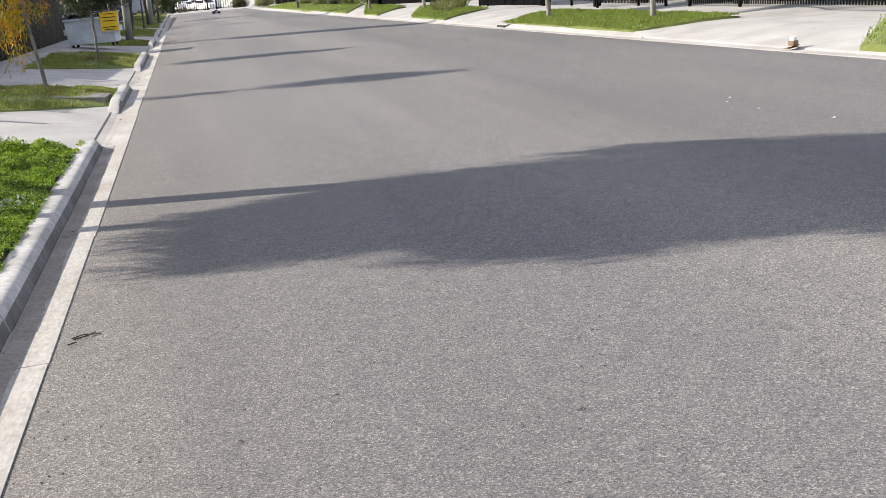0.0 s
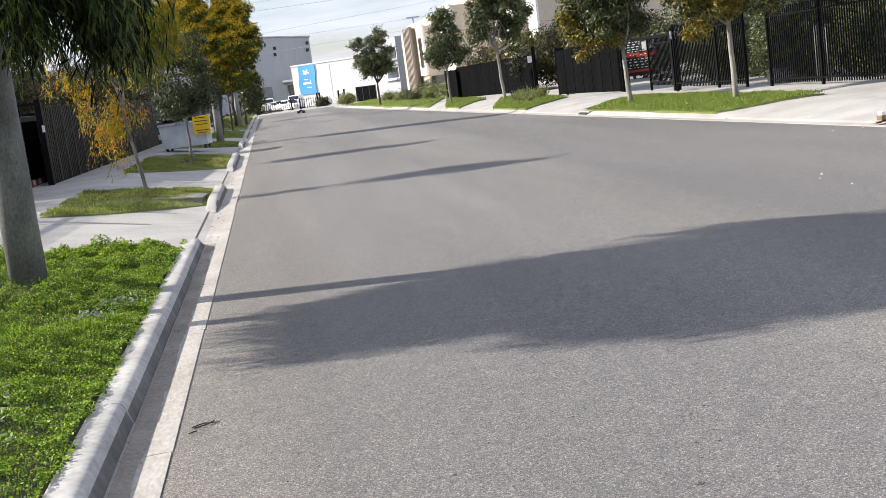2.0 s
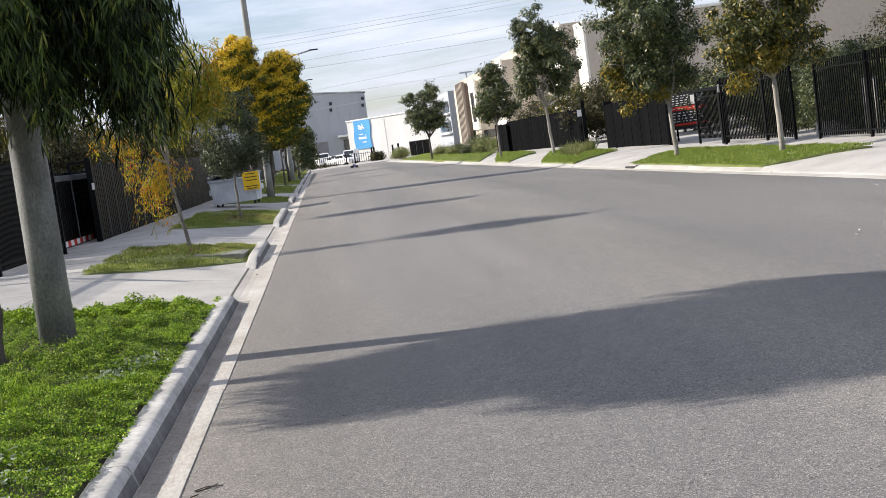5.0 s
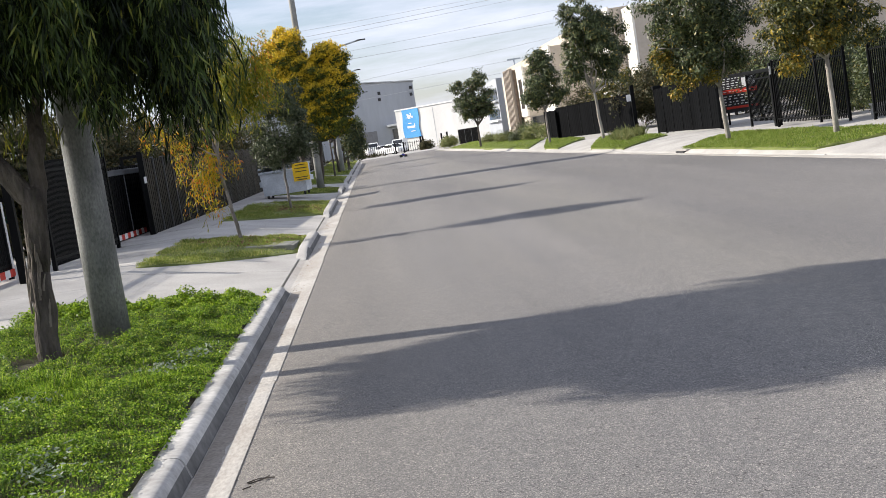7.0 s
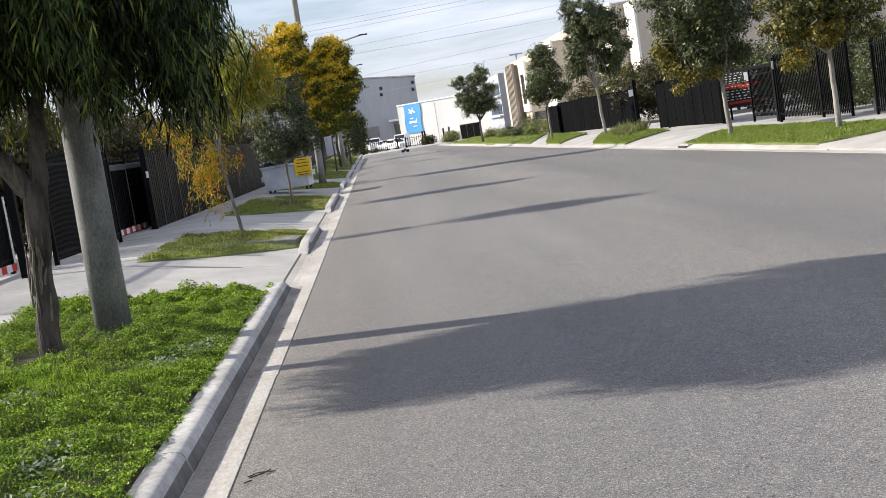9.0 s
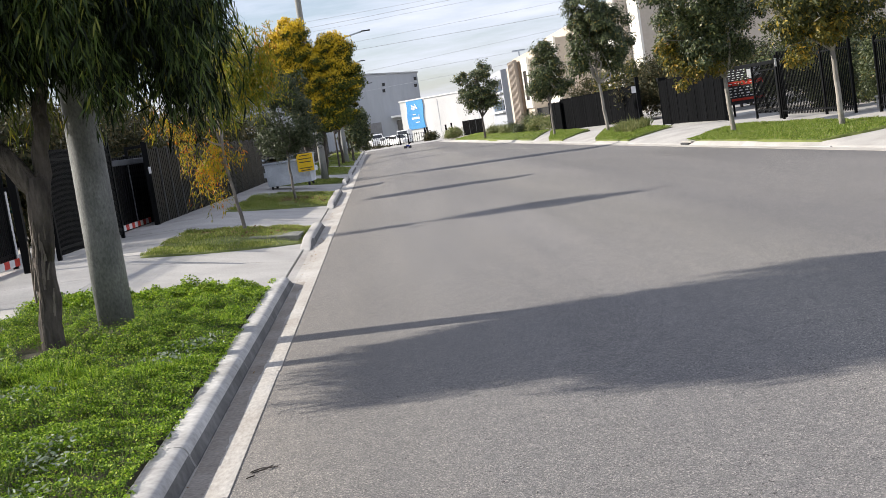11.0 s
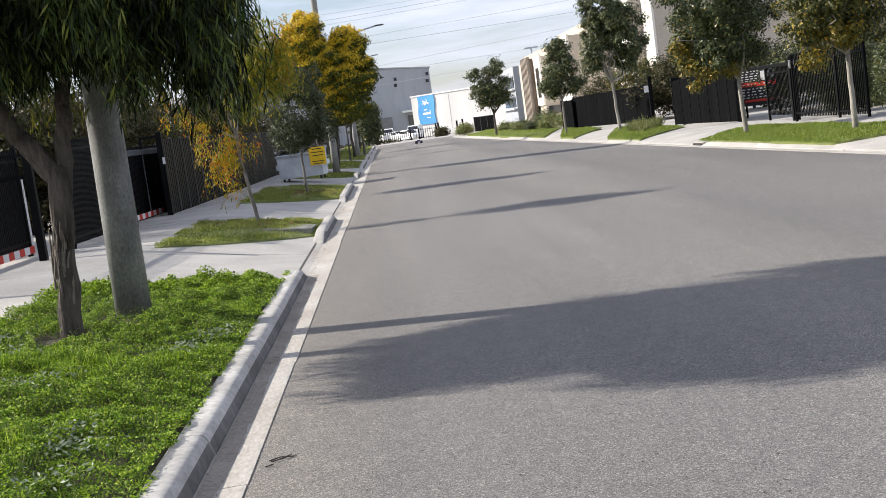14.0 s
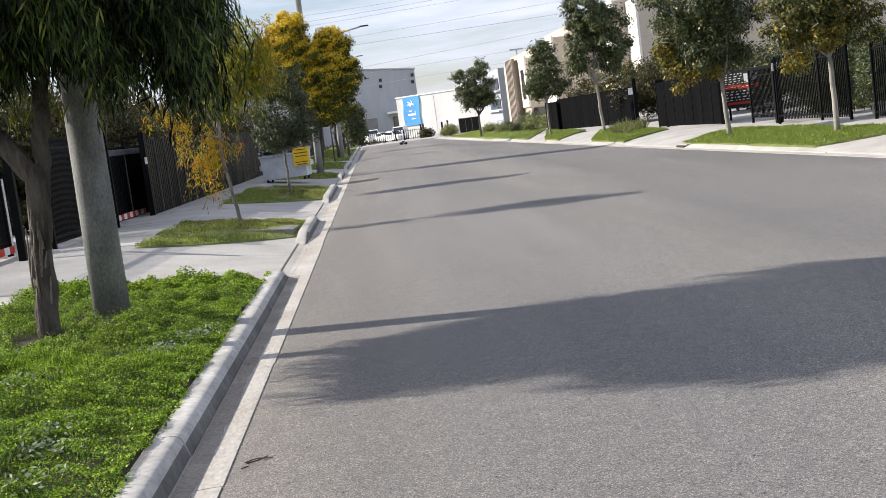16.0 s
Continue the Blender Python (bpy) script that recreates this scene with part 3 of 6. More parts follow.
def far_apron(x, y, u, v):
    dip = 1.0
    for a, b in RIGHT_KERBS:
        if a < y < b:
            dip = min(dip, max(0.0, 1 - min(y - a, b - y) / 0.35))
    if u < 0.3:
        return fall(y) - 0.03
    low = 0.004 + (zr(1.6) - 0.004) * min(1, max(0, (u - 0.29) / 1.3))
    return fall(y) + (zr(u) - 0.01 if u > 0.4 else -0.05) * (1 - dip) + min(low, zr(u) - 0.01) * dip


apron_y = sorted({round(v, 2) for v in frange(-10, 100, 221)} | {v + d for p in RIGHT_KERBS for v in p for d in (-0.01, 0.01)})
sheet("apron", CONCRETE, far_apron, [0.28, 0.31, 0.45, 0.8, 1.2, 1.6, 2.2, 3.0, 3.7, 6, 12, 30], apron_y, lambda u, v: (rk(v) + u, v), label="broad pale concrete forecourt and driveways across the street", category="forecourt")


# ---------------------------------------------------------------- grass and weeds
def sow(place, surface, count, rng, hump=0.0):
    u, v = rng.random(count), rng.random(count)
    xy = np.array([place(a, b) for a, b in zip(u, v)])
    z = np.array([surface(x, y) + fall(y) + hump * (mound(a, b) + 0.05 * bumps(x, y)) for (x, y), a, b in zip(xy, u, v)])
    return np.column_stack([xy, z])


def tuft_height(pts):
    edge = ((-1.30 - pts[:, 0]) / 0.35).clip(0.3, 1.0) if pts[:, 0].mean() < 0 else 1.0
    return edge * np.array([0.5 + noise.noise(Vector((x * 2.1, y * 2.1, 0.4))) * 0.9 + noise.noise(Vector((x * 6.5, y * 6.5, 5.0))) * 1.1 for x, y, _ in pts]).clip(0.05, 1.6)


def lawn_blades(name, label, pts, tall, wide, material, rng):
    h = tuft_height(pts) * tall * (0.6 + 0.8 * rng.random(len(pts)))
    way = rng.normal(size=(len(pts), 3)) * 0.45
    way[:, 2] = 1
    return tagged(leaf_mesh(name, rng, pts + (0, 0, 0.01), unit(way), h + 0.02, wide, material, None, label, "stuff"), category="grass")


def clover(name, label, pts, tall, size, material, rng):
    n = len(pts)
    h = tuft_height(pts) * tall * (0.35 + 0.75 * rng.random(n) ** 0.5)
    way = rng.normal(size=(n, 3))
    way[:, 2] *= 0.45
    base = pts + np.column_stack([rng.normal(size=(n, 2)) * 0.01, h + 0.015])
    s = size * (0.6 + 0.8 * rng.random(n))
    face = unit(rng.normal(size=(n, 3)) * 0.5 + (0, 0, 1))
    ob = leaf_mesh(name, rng, base, unit(way), s, s * 0.85, material, None, label, "stuff", face)
    return tagged(ob, category="weeds")


front = lambda u, v: NEAR[0](u, 0.62 + 0.38 * v)
def off_feet(g, reach=0.24):
    """Leaves the ground round the pole and the trunk almost bare."""
    foot = np.minimum(np.hypot(g[:, 0] + 2.68, (g[:, 1] - 8.8) * 0.8), np.hypot(g[:, 0] + 2.385, (g[:, 1] - 9.72) * 0.8) - 0.04)
    return g[(foot > reach) | (rng.random(len(g)) < 0.06)]


def patches(g, size, seed):
    return np.array([noise.noise(Vector((x * size, y * size, seed))) for x, y, _ in g])


grown = lambda x, y: near_top(x, y) + 0.02
g = off_feet(sow(front, grown, 380000, rng))
clump = patches(g, 4.5, 12.0)
g = g[((patches(g, 0.9, 21) < 0.3) & (clump > -0.16)) | (rng.random(len(g)) < 0.3)]
clover("clover", "lush green clover and low weeds on the verge", g, 0.09, 0.0135, LUSH, rng)
g = off_feet(sow(front, grown, 75000, rng))
lawn_blades("grass", "long fresh grass blades among the clover", g, 0.085, 0.0048, BLADE, rng)
g = off_feet(sow(front, grown, 90000, rng))
g = g[patches(g, 1.1, 31) > 0.22]
lawn_blades("tall_grass", "tufts of taller yellow-green grass in the verge", g, 0.12, 0.005, LUSH, rng)
g = sow(lambda u, v: (-1.335 + 0.055 * u, -2 + 14.9 * v), lambda x, y: 0.118, 5000, rng)
g = g[patches(g, 2.3, 44) > -0.05]
clover("kerb_clover", "clover and grass spilling over the kerb's back edge", g, 0.05, 0.018, LUSH, rng)
g = sow(lambda u, v: NEAR[0](0.02 + 0.98 * u, 0.957 + 0.045 * v), lambda x, y: near_top(x, y) + 0.03, 34000, rng)
clover("tall_clover", "tall bright clover at the end of the verge", g, 0.125, 0.022, LIME, rng)
g = sow(lambda u, v: NEAR[0](u, 0.62 * v), lambda x, y: near_top(x, y) + 0.02, 60000, rng)
clover("clover", "lush green clover and low weeds on the verge", g, 0.07, 0.035, LUSH, rng)
wp, ww_ = [], []
for k in range(16):
    c = sow(lambda u, v: NEAR[0](0.03 + 0.93 * u, 0.62 + 0.26 * v), lambda x, y: zl(x) + 0.03, 1, rng)[0]
    n = int(rng.integers(40, 110))
    wp.append(c + rng.normal(size=(n, 3)) * (0.10, 0.10, 0.012) + (0, 0, 0.06))
    ww_.append(unit(rng.normal(size=(n, 3)) * (1, 1, 0.45)))
wp, ww_ = np.concatenate(wp), np.concatenate(ww_)
tagged(leaf_mesh("silvery_weed", rng, wp, ww_, 0.04 * (0.6 + 0.7 * rng.random(len(wp))), 0.014, PALEWEED, None, "silvery broad-leaved weeds scattered in the grass", "stuff"), category="weeds")

for p, (a, b) in list(zip(NEAR, ISLANDS))[1:]:
    n = int(min(40000, 7000 * (b - a)) * (1 if a < 30 else 0.4))
    g = sow(p, lambda x, y: near_top(x, y) + 0.012, n, rng)
    thin = np.array([noise.noise(Vector((x * 0.8, y * 0.8, 4))) for x, y, _ in g])
    g = g[(thin < 0.02) | (rng.random(len(g)) < 0.16)]
    lawn_blades("grass", "short worn grass on the verge", g, 0.045, 0.008 if a < 30 else 0.02, WORN, rng)
for p, n in zip(FAR, (6000, 40000, 26000, 18000, 26000)):
    g = sow(p, lambda x, y: zr(x - rk(y)) + 0.02, n, rng, 1.0)
    lawn_blades("grass", "fresh green grass on the far verge", g, 0.05, 0.015, LAWN, rng)
g = sow(lambda u, v: FAR[2](0.35 + 0.6 * u, 0.25 + 0.4 * v), lambda x, y: zr(x - rk(y)) + 0.10, 5000, rng)
lawn_blades("grass", "tall seeding grass clump on the far verge", g, 0.28, 0.02, REED, rng)


# ---------------------------------------------------------------- poles, lamps, wires
def power_pole(x, y, z, r0, r1, h, lean=(0, 0), skin=None):
    pole = thing("power_pole", "tall round grey concrete power pole in the verge", "pole", pose(x, y, z), "power poles")
    bm = bmesh.new()
    ks = frange(0, 1, 9)
    tube(bm, [(lean[0] * k, lean[1] * k, -0.15 + (h + 0.15) * k) for k in ks], [r0 + (r1 - r0) * k for k in ks], 28)
    part("shaft", bm, skin or POLE_MAT, pole, smooth=True)
    bm = bmesh.new()
    tube(bm, [(lean[0] * 0.21, lean[1] * 0.21, h * 0.2), (lean[0] * 0.213, lean[1] * 0.213, h * 0.202)], r0 * 0.87 + 0.004, 28)
    part("band", bm, GALV, pole, "thin seam ring")
    return pole


power_pole(-2.385, 9.92, zl(-2.4), 0.157, 0.10, 10.5, (0.10, 0.0))
power_pole(-1.93, 41.0, zl(-1.93), 0.13, 0.085, 11.5, (0.12, 0), PALEPOLE)


def street_lamp(x, y, h, reach):
    lamp = thing("street_lamp", "grey steel street lamp with a curved outreach arm", "street lamp", pose(x, y, zl(x) + fall(y)), "street lamps")
    bm = bmesh.new()
    tube(bm, [(0, 0, -0.1), (0, 0, 1.2), (0, 0, h - 0.6)], [0.16, 0.14, 0.09], 14)
    part("pole", bm, PALEPOLE, lamp, smooth=True)
    bm = bmesh.new()
    tube(bm, [(0, 0, h - 0.62), (0.25, 0, h - 0.25), (reach * 0.5, 0, h - 0.05), (reach, 0, h + 0.12)], 0.045, 8)
    part("arm", bm, GALV, lamp, smooth=True)
    bm = bmesh.new()
    box(bm, reach - 0.05, reach + 0.45, -0.10, 0.10, h + 0.10, h + 0.17, 0.03)
    part("head", bm, INK, lamp, "dark lamp housing", smooth=True)


street_lamp(-1.75, 65.0, 6.95, 2.0)
street_lamp(-1.75, 95.0, 7.2, 1.5)
street_lamp(-1.75, 125.0, 6.9, 1.9)

for k, (z, s) in enumerate(((17.0, 0.03), (16.35, 0.044), (15.85, 0.042), (13.6, 0.037), (12.6, 0.016), (9.65, 0.06), (8.8, 0.02), (7.2, 0.03))):
    bm = bmesh.new()
    tube(bm, [(x, 150 + k * 0.7, z + s * x + 0.00022 * x * x) for x in range(-180, 181, 20)], 0.024 if k in (1, 4) else 0.018, 5)
    tagged(part("power_line", bm, WIREMAT, None, smooth=True), "thin grey overhead power line crossing the sky", "power line", "overhead power lines")


# ---------------------------------------------------------------- fences and gates
def fence_frame(p0, p1, z, name, label, group):
    d = Vector((p1[0] - p0[0], p1[1] - p0[1]))
    return thing(name, label, "gate" if "gate" in name else "fence", pose(p0[0], p0[1], z, 0, 0, math.degrees(math.atan2(d.y, d.x))), group), d.length


def bar_panel(p0, p1, z, h, name="fence_panel", label="black steel tube fence panel on posts", group="black steel fences", step=0.075, single=True, post=0.065, ends=(True, True), spike=0.0, bar=0.024):
    f, ln = fence_frame(p0, p1, z, name, label, group)
    for k, on in zip((0.0, ln), ends):
        if on:
            part("post", boxes((k - post / 2, k + post / 2, -post / 2, post / 2, -0.1, h + 0.06), bevel=0.006), BLACK, f)
    for zz in (0.16, h - 0.16):
        part("rail", boxes((0, ln, -0.02, 0.02, zz - 0.02, zz + 0.02)), BLACK, f)
    n = int(ln / step)
    if single:
        first = None
        for i in range(1, n):
            if first is None:
                first = part("bar", boxes((-bar / 2, bar / 2, -bar / 2, bar / 2, 0.06, h + spike)), BLACK, f)
                first.location.x = i * ln / n
            else:
                link("bar", first.data, None, f).location.x = i * ln / n
    else:
        bm = boxes(*[(i * ln / n - bar / 2, i * ln / n + bar / 2, -bar / 2, bar / 2, 0.06, h + spike) for i in range(1, n)])
        tagged(part("bars", bm, BLACK, f), kind="stuff")
    return f


def solid_panel(p0, p1, z, h, bay=0.95, name="fence_panel", label="solid black slatted steel fence panel with posts", group="black steel fences", slope=0.0, skin=None):
    """Posts with close dark slats between; slope: how far the top rises along it."""
    f, ln = fence_frame(p0, p1, z, name, label, group)
    n = max(1, round(ln / bay))
    for i in range(n + 1):
        k, hh = ln * i / n, h + slope * i / n
        # Near posts are paler steel, standing in for the light on their edges.
        part("post", boxes((k - 0.014, k + 0.014, -0.03, 0.05, -0.08, hh + 0.012), bevel=0.004), BLACK if skin else GREYPOST, f)
    for i in range(n):
        a, b, hh = ln * i / n + 0.016, ln * (i + 1) / n - 0.016, h + slope * (i + 0.5) / n
        m = max(3, round((b - a) / 0.085))
        bm = bmesh.new()
        row = []
        for j in range(m + 1):
            x = a + (b - a) * j / m
            row += [(x - 0.006, -0.012 if j % 2 else -0.004), (x + 0.006, -0.004 if j % 2 else -0.012)]
        lo = [bm.verts.new((x, y, -0.03)) for x, y in row]
        hi = [bm.verts.new((x, y, hh - 0.02)) for x, y in row]
        for j in range(len(row) - 1):
            bm.faces.new((lo[j], lo[j + 1], hi[j + 1], hi[j]))
        back = [bm.verts.new(v) for v in ((a, 0.008, -0.03), (b, 0.008, -0.03), (b, 0.008, hh - 0.02), (a, 0.008, hh - 0.02))]
        bm.faces.new(back[::-1])
        bm.faces.new((back[3], *hi, back[2])[::-1])
        me = bpy.data.meshes.new("panel")
        bm.to_mesh(me)
        bm.free()
        link("panel", me, skin or DARKPANEL, f)
        part("rail", boxes((a, b, 0.009, 0.035, hh - 0.10, hh - 0.06), (a, b, 0.009, 0.035, 0.12, 0.16)), BLACK, f)
    return f


def striped_bar(p0, p1, z, off=0.03):
    d = Vector((p1[0] - p0[0], p1[1] - p0[1]))
    f = thing("warning_board", "red and white striped board along the gate foot", "warning board", pose(p0[0], p0[1], z, 0, 0, math.degrees(math.atan2(d.y, d.x))), "striped gate boards")
    n = max(2, int(d.length / 0.22))
    for i in range(n):
        part("stripe", boxes((d.length * i / n, d.length * (i + 1) / n, -0.012, 0.012, 0.0, 0.11)), REDPAINT if i % 2 else WHITEPAINT, f)


ZF = 0.385
# near side, along the footpath
bar_panel((-5.72, 12.6), (-5.60, 17.55), ZF + 0.06, 1.56, "sliding_gate", "black steel sliding gate with upright bars", "sliding gates", 0.07, True, 0.07, bar=0.022)
part("end_stile", boxes((-5.64, -5.55, 17.56, 17.62, ZF + 0.05, ZF + 1.2), bevel=0.006), WHITEPAINT, None)
tagged(bpy.data.objects["end_stile"], "white painted gate stop post", "post")
striped_bar((-5.66, 12.6), (-5.54, 17.55), ZF + 0.05)
gp = thing("gate_post", "square black steel gate post on the footpath", "gate post", pose(-5.08, 16.45, ZF), "gate posts")
part("post", boxes((-0.055, 0.055, -0.055, 0.055, -0.05, 1.66), bevel=0.008), BLACK, gp)
part("bracket", boxes((-0.5, -0.05, -0.02, 0.02, 1.18, 1.24)), BLACK, gp)
part("bracket", boxes((-0.5, -0.05, -0.02, 0.02, 1.5, 1.54)), BLACK, gp)
bar_panel((-5.06, 18.0), (-4.86, 21.6), ZF, 1.72, step=0.05, bar=0.026)
f = solid_panel((-5.40, 20.4), (-5.06, 27.4), ZF + 0.03, 1.50, 1.5, "sliding_gate", "dark infilled sliding gate with a pale top beam", "sliding gates")
part("top_beam", boxes((0, 7.0, -0.05, 0.03, 1.30, 1.42), bevel=0.01), GREYPOST, f, "pale grey top beam")
striped_bar((-5.34, 21.0), (-5.10, 25.5), ZF + 0.02)
gp = thing("gate_post", "square black steel gate post on the footpath", "gate post", pose(-4.76, 24.5, ZF), "gate posts")
part("post", boxes((-0.06, 0.06, -0.06, 0.06, -0.05, 1.76), bevel=0.008), BLACK, gp)
part("bracket", boxes((-0.42, -0.05, -0.03, 0.03, 1.64, 1.70)), BLACK, gp)
part("bracket", boxes((-0.42, -0.36, -0.03, 0.03, 1.45, 1.64)), BLACK, gp)
part("notice", boxes((0.02, 0.075, -0.07, -0.061, 1.08, 1.22)), WHITEPAINT, gp, "small white plate")
solid_panel((-4.76, 24.6), (-4.50, 32.6), ZF, 1.62, 1.0)
solid_panel((-4.50, 32.7), (-4.25, 44.7), ZF, 1.62, 1.5)
solid_panel((-4.25, 44.8), (-4.0, 60.0), ZF, 1.62, 2.0)
solid_panel((-4.0, 60.1), (-3.7, 90.0), ZF, 1.62, 3.0)

TEAL = surf("teal_shade_cloth", (0.012, 0.085, 0.07), (0.02, 0.13, 0.105), 3, 60, 0.8, 0.2, 0.002)
sc = thing("screen", "teal green shade cloth screen standing in the yard", "screen", pose(-7.6, 23.2, 0.385, 0, 0, 78))
sheet("cloth", TEAL, lambda x, y, u, v: v, frange(0, 2.4, 25), [0.5, 0.9, 1.3, 1.55], lambda u, v: (u, 0.03 * math.sin(u * 7 + v)), sc, "")
for k in (0.0, 2.4):
    part("post", boxes((k - 0.025, k + 0.025, 0.06, 0.11, -0.1, 1.6), bevel=0.005), GALV, sc)

# across the street
ZR = 0.25
solid_panel((10.9, 43.0), (11.42, 36.6), ZR, 1.62, 0.92, slope=0.10, skin=FARPANEL)
part("light_box", boxes((10.85, 11.2, 42.85, 43.1, ZR + 1.6, ZR + 1.72), bevel=0.02), BLACK, None)
tagged(bpy.data.objects["light_box"], "black motor box on top of the gate end", "gate motor")
gp = thing("gate_post", "black steel gate post with a white notice", "gate post", pose(11.72, 32.5, ZR), "gate posts")
part("post", boxes((-0.07, 0.07, -0.07, 0.07, -0.05, 1.78), bevel=0.008), BLACK, gp)
part("notice", boxes((-0.085, 0.085, -0.085, -0.072, 1.45, 1.68)), WHITEPAINT, gp, "small white notice")
bar_panel((11.82, 35.0), (11.9, 32.7), ZR + 0.05, 1.5, "sliding_gate", "black barred sliding gate drawn across the driveway", "sliding gates", 0.10, True)
part("top_beam", boxes((-1.4, 2.3, -0.04, 0.04, 1.5, 1.6), bevel=0.01), BLACK, bpy.data.objects["sliding_gate.002"])
bar_panel((11.72, 32.4), (11.86, 29.6), ZR, 1.78, step=0.10, single=True, spike=0.05)
bar_panel((11.86, 29.6), (11.92, 27.9), ZR, 1.80, step=0.10, single=True, spike=0.05)
wall = thing("garden_wall", "low pale concrete wall end between the fence runs", "wall", pose(12.35, 27.6, ZR, 0, 0, -8))
part("block", boxes((0.0, 1.5, -0.1, 0.1, -0.1, 0.30), bevel=0.012), CONCRETE, wall)
part("coping", boxes((-0.03, 1.53, -0.13, 0.13, 0.30, 0.35), bevel=0.01), CONCRETE, wall)
bar_panel((11.98, 26.6), (12.1, 24.2), ZR, 1.82, step=0.10, single=True, spike=0.05)
bar_panel((12.1, 24.2), (12.3, 18.0), ZR, 1.84, step=0.10, single=True, spike=0.05)
for y in (25.6, 25.1):
    pp = thing("pipe_post", "pale upright pipe post behind the barred fence", "post", pose(12.7, y, ZR), "pipe posts")
    part("pipe", tube(bmesh.new(), [(0, 0, -0.05), (0, 0, 1.25)], 0.05, 12), PALEPOLE, pp, smooth=True)
    part("cap", lathe(bmesh.new(), [(0.055, 1.25), (0.055, 1.28), (0.03, 1.30)], 12), PALEPOLE, pp)
solid_panel((9.75, 59.0), (12.0, 51.5), ZR, 1.55, 1.3, slope=0.12, skin=FARPANEL)
solid_panel((9.35, 60.5), (9.65, 58.8), ZR, 1.45, 0.9, skin=FARPANEL)
gp = thing("gate_post", "black steel gate post with a white notice", "gate post", pose(12.0, 51.3, ZR), "gate posts")
part("post", boxes((-0.08, 0.08, -0.08, 0.08, -0.05, 2.0), bevel=0.008), BLACK, gp)
part("notice", boxes((-0.3, -0.1, -0.1, -0.085, 1.3, 1.6)), WHITEPAINT, gp, "small white notice")


# ---------------------------------------------------------------- trees
def tree_base(x, y, z, label, group, name="street_tree"):
    return thing(name, label, "tree", pose(x, y, z), group)


def limb(bm, a, b, r0, r1, rng, bend=0.08, sides=8, steps=5):
    a, b = Vector(a), Vector(b)
    pts = [a.lerp(b, k) + Vector(rng.normal(size=3)) * bend * (b - a).length * (0 if i in (0, steps - 1) else 0.5) for i, k in enumerate(frange(0, 1, steps))]
    tube(bm, pts, [r0 + (r1 - r0) * k for k in frange(0, 1, steps)], sides)
    return pts


def crown_tree(x, y, z, fork, r, rows, clumps, per, spread, leaf, bark, material, label, group, seed, droop=0.3, ratio=0.45, lean=(0, 0), shell=0.5, limbs=7, extra=None):
    g = np.random.default_rng(seed)
    t = tree_base(x, y, z, label, group)
    bm = bmesh.new()
    top = (lean[0], lean[1], fork)
    limb(bm, (0, 0, -0.1), top, r, r * 0.72, g, 0.01, 10, 7)
    for k in range(limbs):
        e = rows[k % len(rows)]
        d = unit(g.normal(size=3))
        tip = (e[0] + d[0] * e[3] * 0.75, e[1] + d[1] * e[4] * 0.75, e[2] + abs(d[2]) * e[5] * 0.7)
        pts = limb(bm, top, tip, r * 0.5, r * 0.1, g, 0.12, 6)
        for q in range(2):
            d2 = g.normal(size=3) * 0.45
            limb(bm, pts[2 + q], pts[2 + q] + Vector((d2[0], d2[1], abs(d2[2]))), r * 0.2, r * 0.06, g, 0.1, 5, 4)
    part("trunk", bm, bark, t, smooth=True)
    foliage("crown", g, blobs(g, rows, clumps, per, spread, leaf, ratio, droop, shell), material, t)
    if extra:
        rows2, mat2, c2, nm = extra
        foliage(nm, g, blobs(g, rows2, c2, per, spread, leaf, ratio, droop, 0.3), mat2, t, "turning yellow leaves")
    return t


# the drooping tree over the near verge
g = np.random.default_rng(3)
WX, WY = -2.67, 8.98
t = tree_base(WX, WY, zl(WX), "broad dark tree with long drooping narrow leaves and split bark", "", "drooping_tree")
bm = bmesh.new()
limb(bm, (0.0, 0, -0.12), (0.05, 0, 0.75), 0.094, 0.084, g, 0.012, 16, 6)
limb(bm, (0.05, 0, 0.72), (0.13, 0.0, 1.36), 0.084, 0.096, g, 0.015, 16, 5)
limb(bm, (0.12, 0, 1.26), (-0.12, -0.05, 1.62), 0.085, 0.075, g, 0.03, 12, 5)
limb(bm, (-0.12, -0.05, 1.60), (-0.42, -0.15, 2.3), 0.075, 0.06, g, 0.05, 12, 5)
limb(bm, (0.13, 0, 1.28), (0.24, 0.10, 2.0), 0.072, 0.055, g, 0.05, 12, 6)
limb(bm, (-0.42, -0.15, 2.28), (-1.3, -0.5, 3.9), 0.06, 0.025, g, 0.08, 8, 6)
limb(bm, (-0.42, -0.15, 2.28), (0.1, -0.6, 4.3), 0.055, 0.02, g, 0.08, 8, 6)
limb(bm, (0.24, 0.10, 1.98), (1.2, 0.2, 3.8), 0.05, 0.02, g, 0.08, 8, 6)
limb(bm, (0.24, 0.10, 1.98), (0.3, 0.8, 4.4), 0.05, 0.02, g, 0.08, 8, 6)
part("trunk", bm, BARK, t, smooth=True)
STRIP = surf("peeling_bark", (0.09, 0.075, 0.06), (0.21, 0.18, 0.15), 9, 50, 0.95, 0.8, 0.01, stain=0.4, stretch=(1, 1, 0.2))
for k in range(14):
    a, z0, r = -1.57 + g.normal() * 0.9, 0.02 + g.random() * 0.9, 0.086
    bm = bmesh.new()
    cx = z0 * 0.07
    limb(bm, (cx + math.cos(a) * r, math.sin(a) * r, z0), (cx + 0.02 + math.cos(a + 0.15) * (r + 0.004), math.sin(a + 0.15) * (r + 0.004), z0 + 0.12 + g.random() * 0.3), 0.011, 0.005, g, 0.05, 5, 4)
    part("bark_strip", bm, STRIP, t, "peeling paler bark strip")


